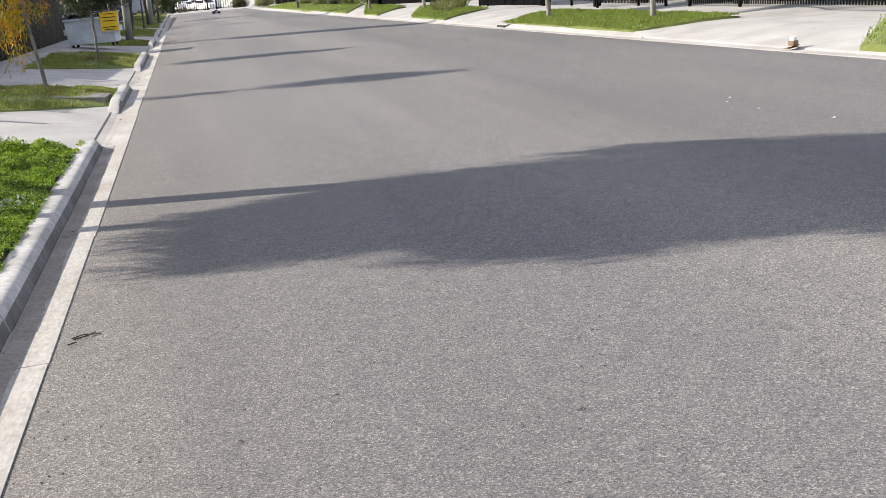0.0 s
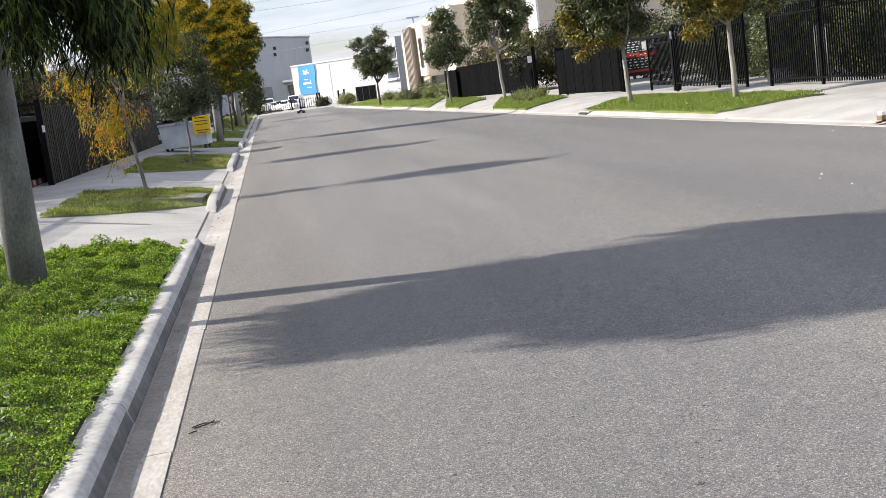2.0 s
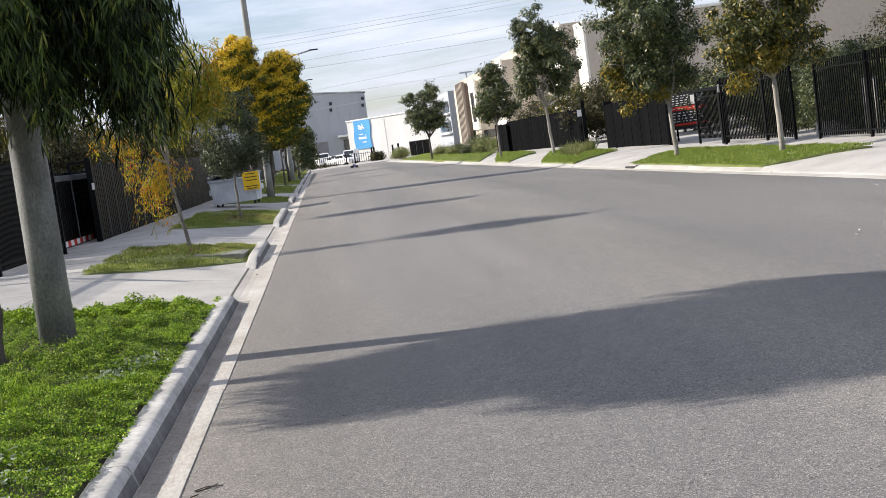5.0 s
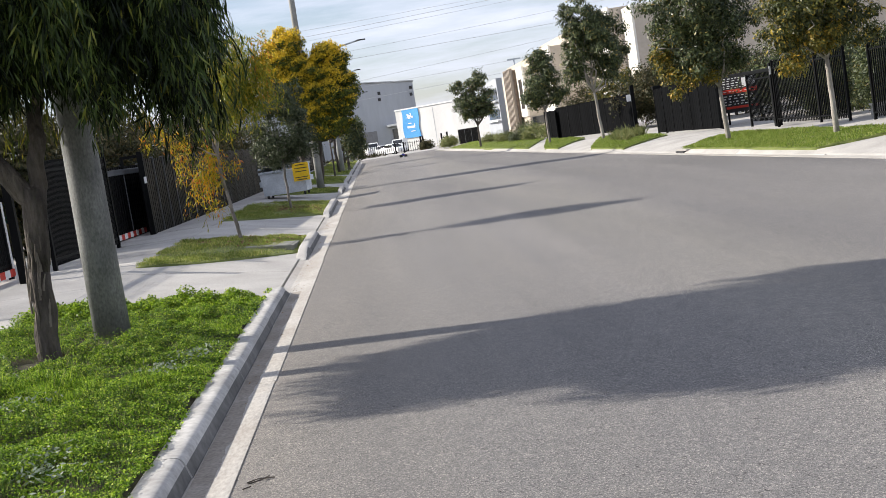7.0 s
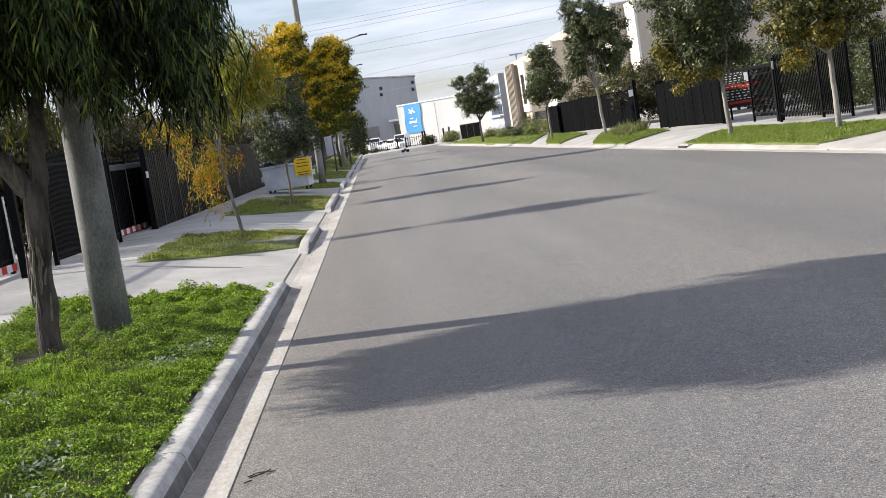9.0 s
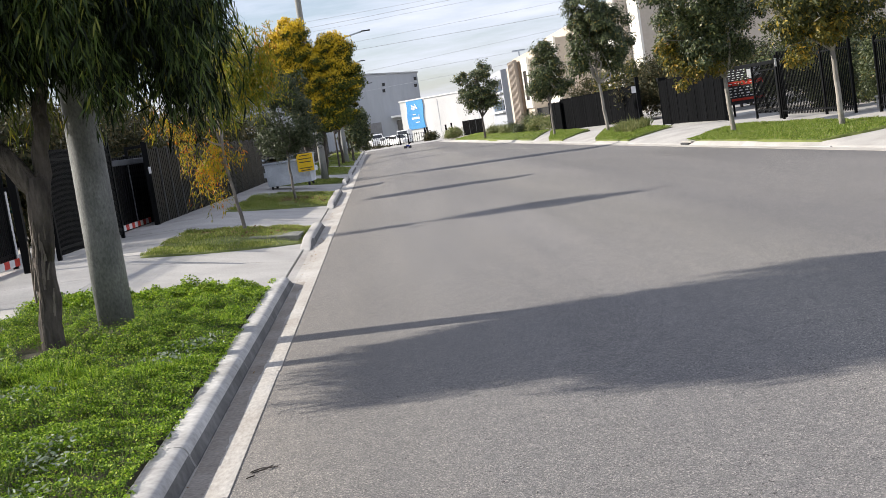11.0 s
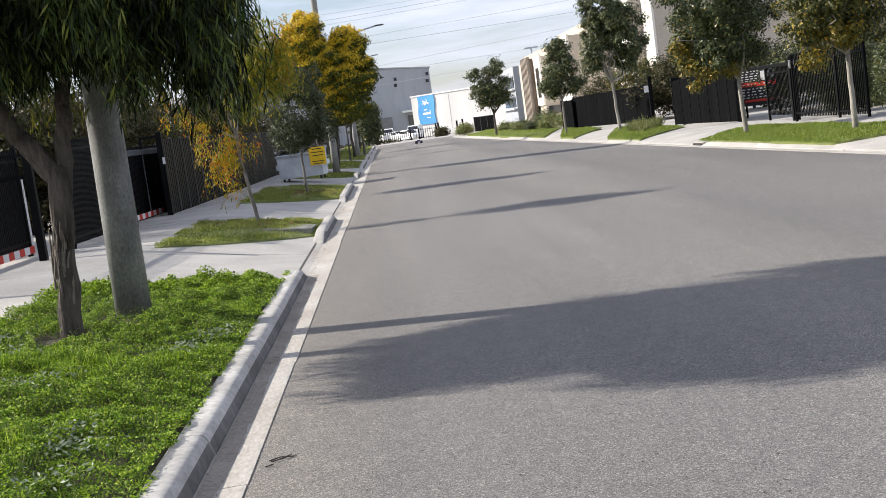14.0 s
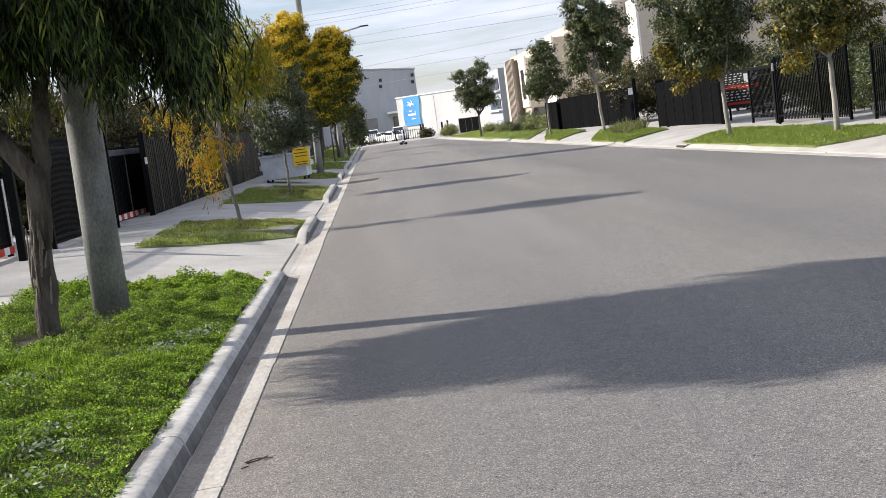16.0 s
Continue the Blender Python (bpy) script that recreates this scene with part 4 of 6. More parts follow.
def hem(x, y):
    """How low the drooping twigs reach, in the tree's own place; a gap parts the last bough."""
    s = x + 0.176 * (y + 0.38)
    low = np.interp(s, [-2.6, 0.0, 0.36, 0.76, 0.84, 0.98, 1.08, 1.24, 1.33, 1.44, 1.54, 1.66, 1.8], [1.98, 1.92, 2.06, 2.08, 1.66, 1.64, 2.04, 2.04, 1.58, 1.74, 1.52, 1.60, 2.0])
    return low + 0.13 + 0.05 * y + 0.55 * np.maximum(0, y - 0.5) + 1.3 * np.maximum(0, -1.0 - y)


def sprays(g, hubs, twigs, reach, lengths, step, leaf, ratio, sway, fan):
    """Bunches of hanging twigs, each bunch with its own length and lean."""
    k = len(hubs)
    tw = g.integers(twigs // 2, twigs + twigs // 2, k)
    anch = np.repeat(hubs, tw, 0) + g.normal(size=(tw.sum(), 3)) * (reach, reach, reach * 0.8)
    ln = np.repeat(g.uniform(*lengths, k), tw) * g.uniform(0.6, 1.15, tw.sum())
    return anch, ln, step, leaf, ratio, sway, fan


def hang(name, g, spray, material, t, label=""):
    anch, ln, step, leaf, ratio, sway, fan = spray
    leaf_mesh(name, g, *strands(g, anch, ln, step, leaf, ratio, sway, fan), material, t, label)


# dense boughs inside, loose hanging bunches around; leaf colours paint in shade and light
n = 2300
d = unit(g.normal(size=(n, 3)))
rad = g.random((n, 1)) ** 0.45
hubs = np.array((-0.15, 0.1, 3.45)) + d * rad * (1.98, 1.72, 2.6)
knot = hubs[g.choice(n, 150)]
mine = np.argmin(((hubs[:, None] - knot[None]) ** 2).sum(-1), 1)
hubs = hubs * 0.34 + knot[mine] * 0.66
ok = (hubs[:, 2] > hem(hubs[:, 0], hubs[:, 1]) + 0.2) & (hubs[:, 1] < 1.15 + 0.3 * (hubs[:, 2] - 2)) & (hubs[:, 0] + 0.176 * (hubs[:, 1] + 0.38) < np.where(hubs[:, 2] > 2.15, 1.64, 1.42) + 0.12 * np.sin(hubs[:, 2] * 5.0 + hubs[:, 1] * 3.0))
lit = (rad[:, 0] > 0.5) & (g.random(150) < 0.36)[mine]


def bough(name, hubs, twigs, reach, lengths, material, label=""):
    a = sprays(g, hubs, twigs, reach, lengths, 0.036, 0.13, 0.115, 0.14, 0.34)
    free = a[0][:, 2] - hem(a[0][:, 0], a[0][:, 1]) + 0.11 * g.normal(size=len(a[0]))
    k = free > 0.08
    hang(name, g, (a[0][k], np.minimum(a[1], free)[k], *a[2:]), material, t, label)


skirt = np.column_stack([g.uniform(-1.7, 1.40, 520), g.uniform(-1.0, 0.95, 520), np.zeros(520)])
skirt[:, 2] = hem(skirt[:, 0], skirt[:, 1]) + g.uniform(0.22, 0.6, 520)
across = skirt[:, 0] + 0.176 * (skirt[:, 1] + 0.38)
thin = (across < 0.96) | ((across > 1.36) & (across < 1.5))
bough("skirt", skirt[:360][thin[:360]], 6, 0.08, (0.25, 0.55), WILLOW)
bough("outer_skirt", skirt[360:][thin[360:]], 6, 0.05, (0.3, 0.5), WILLOWHALFLIT, "greyer green outer sprays")
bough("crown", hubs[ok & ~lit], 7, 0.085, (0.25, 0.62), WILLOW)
bough("outer_crown", hubs[ok & lit], 6, 0.05, (0.3, 0.6), WILLOWHALFLIT, "greyer green outer sprays")
hubs = np.array([(1.44 + 0.10 * g.normal(), -0.4 + 0.3 * g.normal(), 2.3 + 0.35 * g.normal()) for k in range(46)])
hubs[:, 2] = np.maximum(hubs[:, 2], 1.75)
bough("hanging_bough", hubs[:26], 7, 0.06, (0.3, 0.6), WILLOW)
bough("hanging_bough", hubs[26:], 6, 0.05, (0.3, 0.6), WILLOWHALFLIT, "greyer green outer sprays")
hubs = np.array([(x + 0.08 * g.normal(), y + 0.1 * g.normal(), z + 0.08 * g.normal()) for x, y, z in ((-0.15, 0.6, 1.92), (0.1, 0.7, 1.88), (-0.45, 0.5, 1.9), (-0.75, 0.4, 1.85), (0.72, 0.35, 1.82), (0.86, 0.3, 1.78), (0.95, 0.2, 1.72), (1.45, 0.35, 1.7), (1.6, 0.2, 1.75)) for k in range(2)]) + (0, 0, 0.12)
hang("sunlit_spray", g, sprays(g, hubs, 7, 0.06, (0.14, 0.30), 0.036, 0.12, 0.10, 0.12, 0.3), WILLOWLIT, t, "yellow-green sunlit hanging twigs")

# thin turning tree, drooping, further along
g = np.random.default_rng(11)
t = tree_base(-2.36, 19.8, zl(-2.36), "slender drooping tree turning yellow and orange on the verge", "", "turning_tree")
bm = bmesh.new()
limb(bm, (0, 0, -0.1), (-0.13, 0, 0.9), 0.034, 0.028, g, 0.01, 10, 6)
p = limb(bm, (-0.13, 0, 0.9), (-0.05, 0.1, 2.4), 0.030, 0.018, g, 0.05, 8, 6)
for tip in ((-0.75, -0.1, 2.3), (0.3, 0.2, 3.3), (-0.3, 0.4, 3.4), (0.35, -0.2, 2.7), (-0.55, 0.1, 2.9), (-0.45, -0.3, 1.7)):
    limb(bm, p[int(g.integers(0, 4))], tip, 0.02, 0.006, g, 0.1, 5, 5)
part("trunk", bm, THINBARK, t, smooth=True)
n = 250
d = unit(g.normal(size=(n, 3)))
hubs = np.array((0.28, 0.1, 2.72)) + d * g.random((n, 1)) ** 0.45 * (0.66, 0.6, 0.82)
hubs = hubs[hubs[:, 2] > 2.05 + 0.5 * hubs[:, 0]]
hang("crown", g, sprays(g, hubs, 7, 0.09, (0.18, 0.42), 0.045, 0.10, 0.16, 0.14, 0.6), YELLOWGREEN, t)
hubs = np.array([(0.85 + 0.10 * g.normal(), 0.1 + 0.2 * g.normal(), 3.0 + 0.25 * g.normal()) for k in range(14)])
hang("amber_crown", g, sprays(g, hubs, 7, 0.08, (0.15, 0.35), 0.045, 0.10, 0.17, 0.15, 0.6), ORANGE, t, "amber leaves at the crown's sunny edge")
hubs = np.array([(x + 0.10 * g.normal(), 0.15 * g.normal(), z + 0.08 * g.normal()) for x, z in ((-0.30, 1.5), (-0.55, 1.3), (-0.48, 1.05), (-0.15, 1.35), (-0.50, 0.85), (-0.80, 2.0), (-1.05, 2.05), (-0.40, 1.65), (-0.70, 1.6), (-0.35, 1.15), (-0.95, 2.3)) for k in range(3)])
hang("orange_crown", g, sprays(g, hubs, 9, 0.07, (0.14, 0.34), 0.036, 0.085, 0.17, 0.15, 0.6), ORANGE, t, "orange and yellow hanging leaves")

crown_tree(-2.16, 28.9, zl(-2.16), 1.25, 0.036, [(0.05, 0, 2.0, 0.78, 0.7, 0.75), (0.15, 0, 2.7, 0.5, 0.5, 0.55), (-0.15, 0, 1.45, 0.62, 0.6, 0.35), (0.5, 0, 1.6, 0.45, 0.5, 0.4)], 230, 80, 0.17, 0.07, THINBARK, GREYGREEN,
           "small grey-green leaved tree with a thin trunk on the verge", "", 21, 0.2, 0.4)
GOLDEN = "dense tree with clumped golden yellow foliage on the verge"


def lobed_tree(x, y, z, fork, rows, lobes, label, group, seed):
    """Foliage in many rounded lobes: gold outside, on top and sunward, deep green within."""
    g = np.random.default_rng(seed)
    t = tree_base(x, y, z, label, group)
    bm = bmesh.new()
    c = np.array(rows)[:, :3].mean(0)
    limb(bm, (0, 0, -0.1), (c[0] * 0.3, c[1] * 0.3, fork), 0.11, 0.085, g, 0.03, 10, 6)
    vol = np.array([r[3] * r[4] * r[5] for r in rows])
    pick = np.array(rows)[g.choice(len(rows), lobes, p=vol / vol.sum())]
    d = unit(g.normal(size=(lobes, 3)))
    lob = pick[:, :3] + d * pick[:, 3:] * (0.66 + 0.34 * g.random((lobes, 1)))
    for k in range(0, lobes, 12):
        limb(bm, (c[0] * 0.3, c[1] * 0.3, fork), lob[k], 0.045, 0.01, g, 0.1, 6)
    part("trunk", bm, BARK, t, smooth=True)
    n = 210
    rad = g.uniform(0.10, 0.32, (lobes, 1, 1)) 
    dd = unit(g.normal(size=(lobes, n, 3)))
    pts = lob[:, None] + dd * rad * (0.6 + 0.55 * g.random((lobes, n, 1))) * (1, 1, 0.72)
    face = unit(dd + 0.35 * d[:, None] + g.normal(size=dd.shape) * 0.4)
    way = g.normal(size=dd.shape) + (0, 0, 0.9)
    way = unit(way - face * (way * face).sum(-1, keepdims=True) * 0.8)
    # Golden growth placed up and sunward; the rest coloured green as in shade.
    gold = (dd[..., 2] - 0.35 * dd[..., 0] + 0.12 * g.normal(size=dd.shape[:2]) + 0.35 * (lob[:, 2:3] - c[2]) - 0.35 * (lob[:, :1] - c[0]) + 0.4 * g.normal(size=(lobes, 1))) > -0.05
    for nm, mask, mat in (("crown", gold, GOLD), ("shade_side_crown", ~gold, DEEPGOLD)):
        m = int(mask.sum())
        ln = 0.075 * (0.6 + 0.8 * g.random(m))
        leaf_mesh(nm, g, pts[mask], way[mask], ln, ln * 0.55, mat, t, "" if nm == "crown" else "green foliage coloured as if in shade", face=face[mask])
    foliage("core", g, blobs(g, [(*r[:3], r[3] * 0.55, r[4] * 0.55, r[5] * 0.6) for r in rows], 260, 16, 0.2, 0.11, 0.6, 0.0, 0.3), DEEPGOLD, t, "green foliage coloured as if in shade")


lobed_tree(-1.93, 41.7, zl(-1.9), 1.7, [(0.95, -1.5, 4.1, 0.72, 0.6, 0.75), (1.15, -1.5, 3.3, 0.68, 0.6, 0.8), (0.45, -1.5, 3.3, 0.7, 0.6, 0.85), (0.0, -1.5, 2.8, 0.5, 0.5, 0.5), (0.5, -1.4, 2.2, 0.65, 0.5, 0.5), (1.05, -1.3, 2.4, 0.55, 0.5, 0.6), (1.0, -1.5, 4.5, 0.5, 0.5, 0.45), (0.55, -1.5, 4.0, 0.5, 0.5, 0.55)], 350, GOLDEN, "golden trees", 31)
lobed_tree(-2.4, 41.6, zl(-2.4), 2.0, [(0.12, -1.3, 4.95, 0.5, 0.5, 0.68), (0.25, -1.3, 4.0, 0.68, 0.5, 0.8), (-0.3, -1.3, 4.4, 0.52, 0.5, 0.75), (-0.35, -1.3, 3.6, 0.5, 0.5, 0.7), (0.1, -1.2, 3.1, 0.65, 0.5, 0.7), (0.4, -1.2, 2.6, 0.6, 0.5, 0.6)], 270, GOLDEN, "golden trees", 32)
crown_tree(-1.85, 62.0, zl(-1.85), 3.6, 0.08, [(0.1, 0, 6.2, 0.42, 0.4, 0.75), (0.0, 0, 5.0, 0.6, 0.6, 0.8)], 90, 70, 0.2, 0.09, BARK, GREYGREEN, "tall slender dark tree on the verge behind the golden trees", "", 37)
crown_tree(-1.95, 58.0, zl(-1.95), 1.6, 0.05, [(0.3, 0, 2.5, 0.45, 0.4, 0.5)], 90, 20, 0.14, 0.09, BARK, REDLEAF, "small red-leaved tree with dark stems on the verge", "", 33)
crown_tree(-1.5, 72.0, zl(-1.5), 0.7, 0.09, [(0.75, 0, 2.3, 0.55, 0.7, 0.9), (0.6, 0, 1.4, 0.75, 0.8, 0.9), (0.3, 0, 2.0, 0.6, 0.7, 0.8)], 420, 30, 0.2, 0.12, BARK, DEEPGREEN, "dense dark green tree on the verge", "", 34, 0.0, 0.5)
crown_tree(-2.1, 88.0, zl(-2.1), 0.9, 0.09, [(0.0, 0, 2.6, 1.0, 0.9, 1.5)], 200, 24, 0.2, 0.13, BARK, DEEPGREEN, "dense dark green tree on the verge", "", 35, 0.0, 0.5)

# across the street
GUM = "dark glossy-leaved street tree with a pale trunk on the far verge"
crown_tree(9.1, 44.6, 0.22, 1.9, 0.072, [(-0.25, 0, 5.0, 0.7, 0.8, 0.95), (0.1, 0.1, 4.4, 1.0, 1.0, 0.9), (0.35, 0.1, 3.6, 1.0, 1.0, 0.9), (-0.75, 0, 3.5, 0.5, 0.6, 0.75), (0.65, 0, 2.9, 0.6, 0.8, 0.5), (-0.6, 0, 2.7, 0.45, 0.6, 0.5)], 185, 180, 0.27, 0.105, PALEBARK, DEEPGREEN, GUM, "far street trees", 41, 0.5, 0.45, (-0.12, 0), limbs=10)
crown_tree(9.12, 28.9, 0.22, 1.35, 0.068, [(-0.6, 0, 3.7, 1.2, 1.2, 1.2), (0.15, 0, 2.7, 0.95, 1.1, 0.9), (-1.0, 0, 2.4, 0.75, 0.8, 0.8), (0.0, 0, 4.1, 0.9, 0.9, 0.9), (-0.5, 0, 2.2, 0.8, 0.9, 0.6)], 250, 190, 0.27, 0.09, PALEBARK, DEEPGREEN, "dark-leaved pale-trunked street tree, lower leaves yellowing, on the far verge", "far street trees", 42, 0.6, 0.42, (-0.05, 0), limbs=10,
           extra=([(-1.1, -0.3, 1.75, 0.45, 0.4, 0.42), (-0.6, -0.5, 1.75, 0.4, 0.3, 0.25), (-1.4, -0.2, 2.3, 0.3, 0.4, 0.4)], YELLOWING, 15, "low_leaves"))
crown_tree(9.82, 23.7, 0.21, 1.6, 0.066, [(-0.2, 0, 3.3, 1.1, 1.1, 1.1), (-0.75, 0, 2.5, 0.6, 0.7, 0.6), (0.5, 0, 2.6, 0.75, 0.9, 0.7), (0.2, 0, 4.0, 0.9, 0.9, 0.9), (-0.1, 0, 2.3, 0.8, 0.8, 0.45)], 240, 175, 0.24, 0.088, PALEBARK, TAWNY, "pale-trunked street tree with yellowing green leaves on the far verge", "far street trees", 43, 0.7, 0.42, (-0.03, 0), limbs=10,
           extra=([(-0.85, -0.3, 1.8, 0.4, 0.4, 0.45), (-0.3, -0.5, 2.0, 0.4, 0.3, 0.3)], YELLOWING, 12, "low_leaves"))
crown_tree(8.12, 52.0, 0.21, 1.5, 0.06, [(0.05, 0, 3.8, 0.5, 0.6, 0.75), (0.05, 0, 3.0, 0.75, 0.8, 0.7), (0.35, 0, 2.2, 0.75, 0.8, 0.6), (-0.45, 0, 2.2, 0.5, 0.6, 0.6)], 125, 104, 0.25, 0.115, THINBARK, DEEPGREEN, "dark green street tree with a thin trunk on the far verge", "far street trees", 44, 0.5, 0.45)
crown_tree(6.85, 72.0, 0.2, 1.3, 0.08, [(0.45, 0, 4.1, 0.6, 0.7, 0.7), (-0.55, 0, 3.7, 0.75, 0.7, 0.7), (0.6, 0, 3.0, 0.9, 0.9, 0.8), (-0.3, 0, 2.6, 1.05, 0.9, 0.8), (0.6, 0, 2.1, 0.8, 0.7, 0.5)], 140, 100, 0.28, 0.13, BARK, DEEPGREEN, "dark green spreading street tree on the far verge", "far street trees", 45, 0.3, 0.45)


# ---------------------------------------------------------------- shrubs
def shrub(x, y, z, rows, clumps, per, leaf, material, label, seed, group="shrubs", droop=0.0, ratio=0.4, spread=0.22):
    g = np.random.default_rng(seed)
    s = thing("shrub", label, "shrub", pose(x, y, z), group)
    bm = bmesh.new()
    for e in rows:
        for k in range(3):
            d = g.normal(size=3)
            limb(bm, (e[0] * 0.2, e[1] * 0.2, -0.05), (e[0] + d[0] * 0.3 * e[3], e[1] + d[1] * 0.3 * e[4], e[2]), 0.05, 0.012, g, 0.1, 5, 5)
    part("stem", bm, BARK, s)
    foliage("foliage", g, blobs(g, rows, clumps, per, spread, leaf, ratio, droop, 0.5), material, s)


# behind the near fence
for k, (x, y, r, h) in enumerate(((-7.6, 24, 1.3, 2.9), (-8.4, 29, 1.6, 3.3), (-7.6, 33, 1.5, 3.0), (-8.8, 38, 1.8, 3.6), (-7.4, 44, 1.8, 3.2), (-7.2, 52, 1.8, 3.2), (-7.0, 62, 2.2, 3.2), (-9.5, 20, 1.6, 2.8))):
    shrub(x, y, 0.38, [(0, 0, h * 0.62, r * 1.15, r * 1.15, h * 0.42), (0.3, 0.3, h * 0.35, r, r, h * 0.35)], 420, 50, 0.13, OLIVE, "big dull olive shrub behind the black fence", 60 + k, "shrubs behind the fence", spread=0.28)
# behind the far fence
shrub(14.2, 52.5, 0.25, [(0, 0, 1.7, 1.9, 1.3, 1.2), (-1.4, 0.5, 1.2, 1.3, 1.1, 1.0), (1.0, -1, 1.4, 1.5, 1.2, 1.2)], 900, 24, 0.13, OLIVE, "wide olive and brown bush behind the fence", 71, spread=0.3)
shrub(15.4, 47.5, 0.25, [(0, 0, 1.6, 1.9, 1.2, 1.3), (1.6, 0, 1.3, 1.4, 1.2, 1.0), (-1.8, 0.5, 1.1, 1.3, 1.0, 1.0)], 900, 24, 0.13, OLIVE, "wide olive and brown bush behind the fence", 72, spread=0.3)
shrub(12.0, 62.0, 0.22, [(0, 0, 1.4, 1.4, 1.2, 1.1)], 260, 20, 0.13, OLIVE, "olive bush beside the fence", 73, spread=0.3)
shrub(16.2, 38.0, 0.25, [(0, 0, 1.5, 2.2, 1.4, 1.4), (-2.4, 0, 1.4, 1.5, 1.2, 1.2)], 420, 20, 0.11, DEEPGREEN, "dark bushes inside the yard", 74, spread=0.3)
for k, (x, y) in enumerate(((13.6, 33.5), (14.2, 30.5), (13.4, 27.5), (13.6, 24.5), (13.9, 21.5), (15.5, 35.5))):
    shrub(x, y, 0.27, [(0, 0, 0.9, 0.8, 1.3, 0.9), (0.4, 0.3, 1.5, 0.8, 1.2, 0.7)], 480, 70, 0.085, DEEPGREEN, "dense dark hedge bush behind the barred fence", 110 + k, "hedge bushes", spread=0.25)
shrub(14.4, 26.5, 0.25, [(0, 0, 1.5, 1.2, 1.4, 1.3), (1.2, 1.2, 2.4, 1.3, 1.4, 1.2)], 380, 40, 0.08, OLIVE, "tall mixed bush behind the barred fence", 75, spread=0.25)
shrub(14.6, 23.0, 0.25, [(0, 0, 1.2, 1.0, 1.2, 1.0), (0.3, 0, 2.6, 1.0, 1.1, 0.9)], 300, 36, 0.08, REDLEAF, "bush with reddish leaves behind the barred fence", 76, spread=0.25)
shrub(12.8, 58.5, 0.25, [(0, 0, 1.9, 1.4, 1.1, 1.2), (1.7, 0, 1.7, 1.3, 1.0, 1.2)], 420, 40, 0.13, TAWNY, "tall bush with browning leaves behind the fence", 77, spread=0.3)
shrub(14.6, 55.5, 0.25, [(0, 0, 1.8, 1.5, 1.1, 1.2), (1.2, 0, 1.5, 1.3, 1.0, 1.2)], 420, 40, 0.13, OLIVE, "wide olive and brown bush behind the fence", 78, spread=0.3)
# rounded plants on the far verge
for k, (x, y, r, h, m) in enumerate(((8.1, 77.5, 0.7, 0.75, REED), (8.4, 71.5, 0.85, 0.85, REED), (8.6, 67.5, 0.5, 0.6, GREYGREEN), (9.3, 64.0, 1.1, 1.2, REED), (9.2, 67.0, 0.8, 1.5, GREYGREEN), (6.2, 92.0, 0.9, 0.8, REED), (9.8, 61.0, 0.9, 1.1, REED))):
    shrub(x, y, 0.2, [(0, 0, h * 0.36, r * 0.8, r * 0.8, h * 0.4)], 160, 20, 0.16, m, "rounded tussock shrub on the far verge", 80 + k, "tussock shrubs", -0.5, 0.15, 0.25)

# ---------------------------------------------------------------- skip bin
BINPAINT = surf("weathered_pale_bin_paint", (0.52, 0.56, 0.60), (0.72, 0.76, 0.80), 2.5, 25, 0.55, 0.1, 0.001, stain=0.2)
sb = thing("skip_bin", "grey galvanised waste bin on castors with a yellow sign", "waste bin", pose(-2.72, 36.3, zl(-2.72), 0, 0, -6))
W = 0.70
bm = bmesh.new()
lo = [bm.verts.new(v) for v in ((-W + 0.02, -0.45, 0.12), (W - 0.02, -0.45, 0.12), (W - 0.02, 0.5, 0.12), (-W + 0.02, 0.5, 0.12))]
hi = [bm.verts.new(v) for v in ((-W, -0.62, 0.84), (W, -0.62, 0.84), (W, 0.6, 0.98), (-W, 0.6, 0.98))]
bm.faces.new(lo[::-1])
bm.faces.new(hi)
for k in range(4):
    bm.faces.new((lo[k], lo[(k + 1) % 4], hi[(k + 1) % 4], hi[k]))
part("body", bm, BINPAINT, sb)
part("rim", boxes((-W - 0.03, W + 0.03, -0.66, -0.60, 0.80, 0.87), (-W - 0.03, -W + 0.02, -0.6, 0.62, 0.94, 1.0), (W - 0.02, W + 0.03, -0.6, 0.62, 0.94, 1.0), bevel=0.008), GALV, sb, "folded steel rim")
part("lid", boxes((-W, -0.02, -0.5, 0.62, 1.0, 1.03), (0.02, W, -0.5, 0.62, 1.0, 1.03), bevel=0.01), INK, sb, "dark plastic lid")
part("side_pocket", boxes((-W - 0.1, -W, -0.35, 0.35, 0.42, 0.58), bevel=0.01), BINPAINT, sb)
part("side_pocket", boxes((W, W + 0.1, -0.35, 0.35, 0.42, 0.58), bevel=0.01), BINPAINT, sb)
sg = part("sign", boxes((0.36, 0.86, -0.70, -0.675, 0.45, 1.0), bevel=0.004), YELLOW, sb, "bright yellow plastic sign")
for zz, w in ((0.94, 0.30), (0.84, 0.4), (0.74, 0.36), (0.56, 0.4), (0.49, 0.3)):
    part("line_of_writing", boxes((0.61 - w / 2, 0.61 + w / 2, -0.706, -0.701, zz - 0.012, zz + 0.012)), INK, sg)
for cx in (-0.58, 0.58):
    for cy in (-0.36, 0.4):
        part("castor", lathe(bmesh.new(), [(0.03, -0.03), (0.07, -0.025), (0.07, 0.025), (0.03, 0.03)], 12, "X", (cx, cy, 0.07)), RUBBER, sb)


# ---------------------------------------------------------------- buildings
def building(name, label, x, y, z=0.0):
    return thing(name, label, "building", pose(x, y, z))


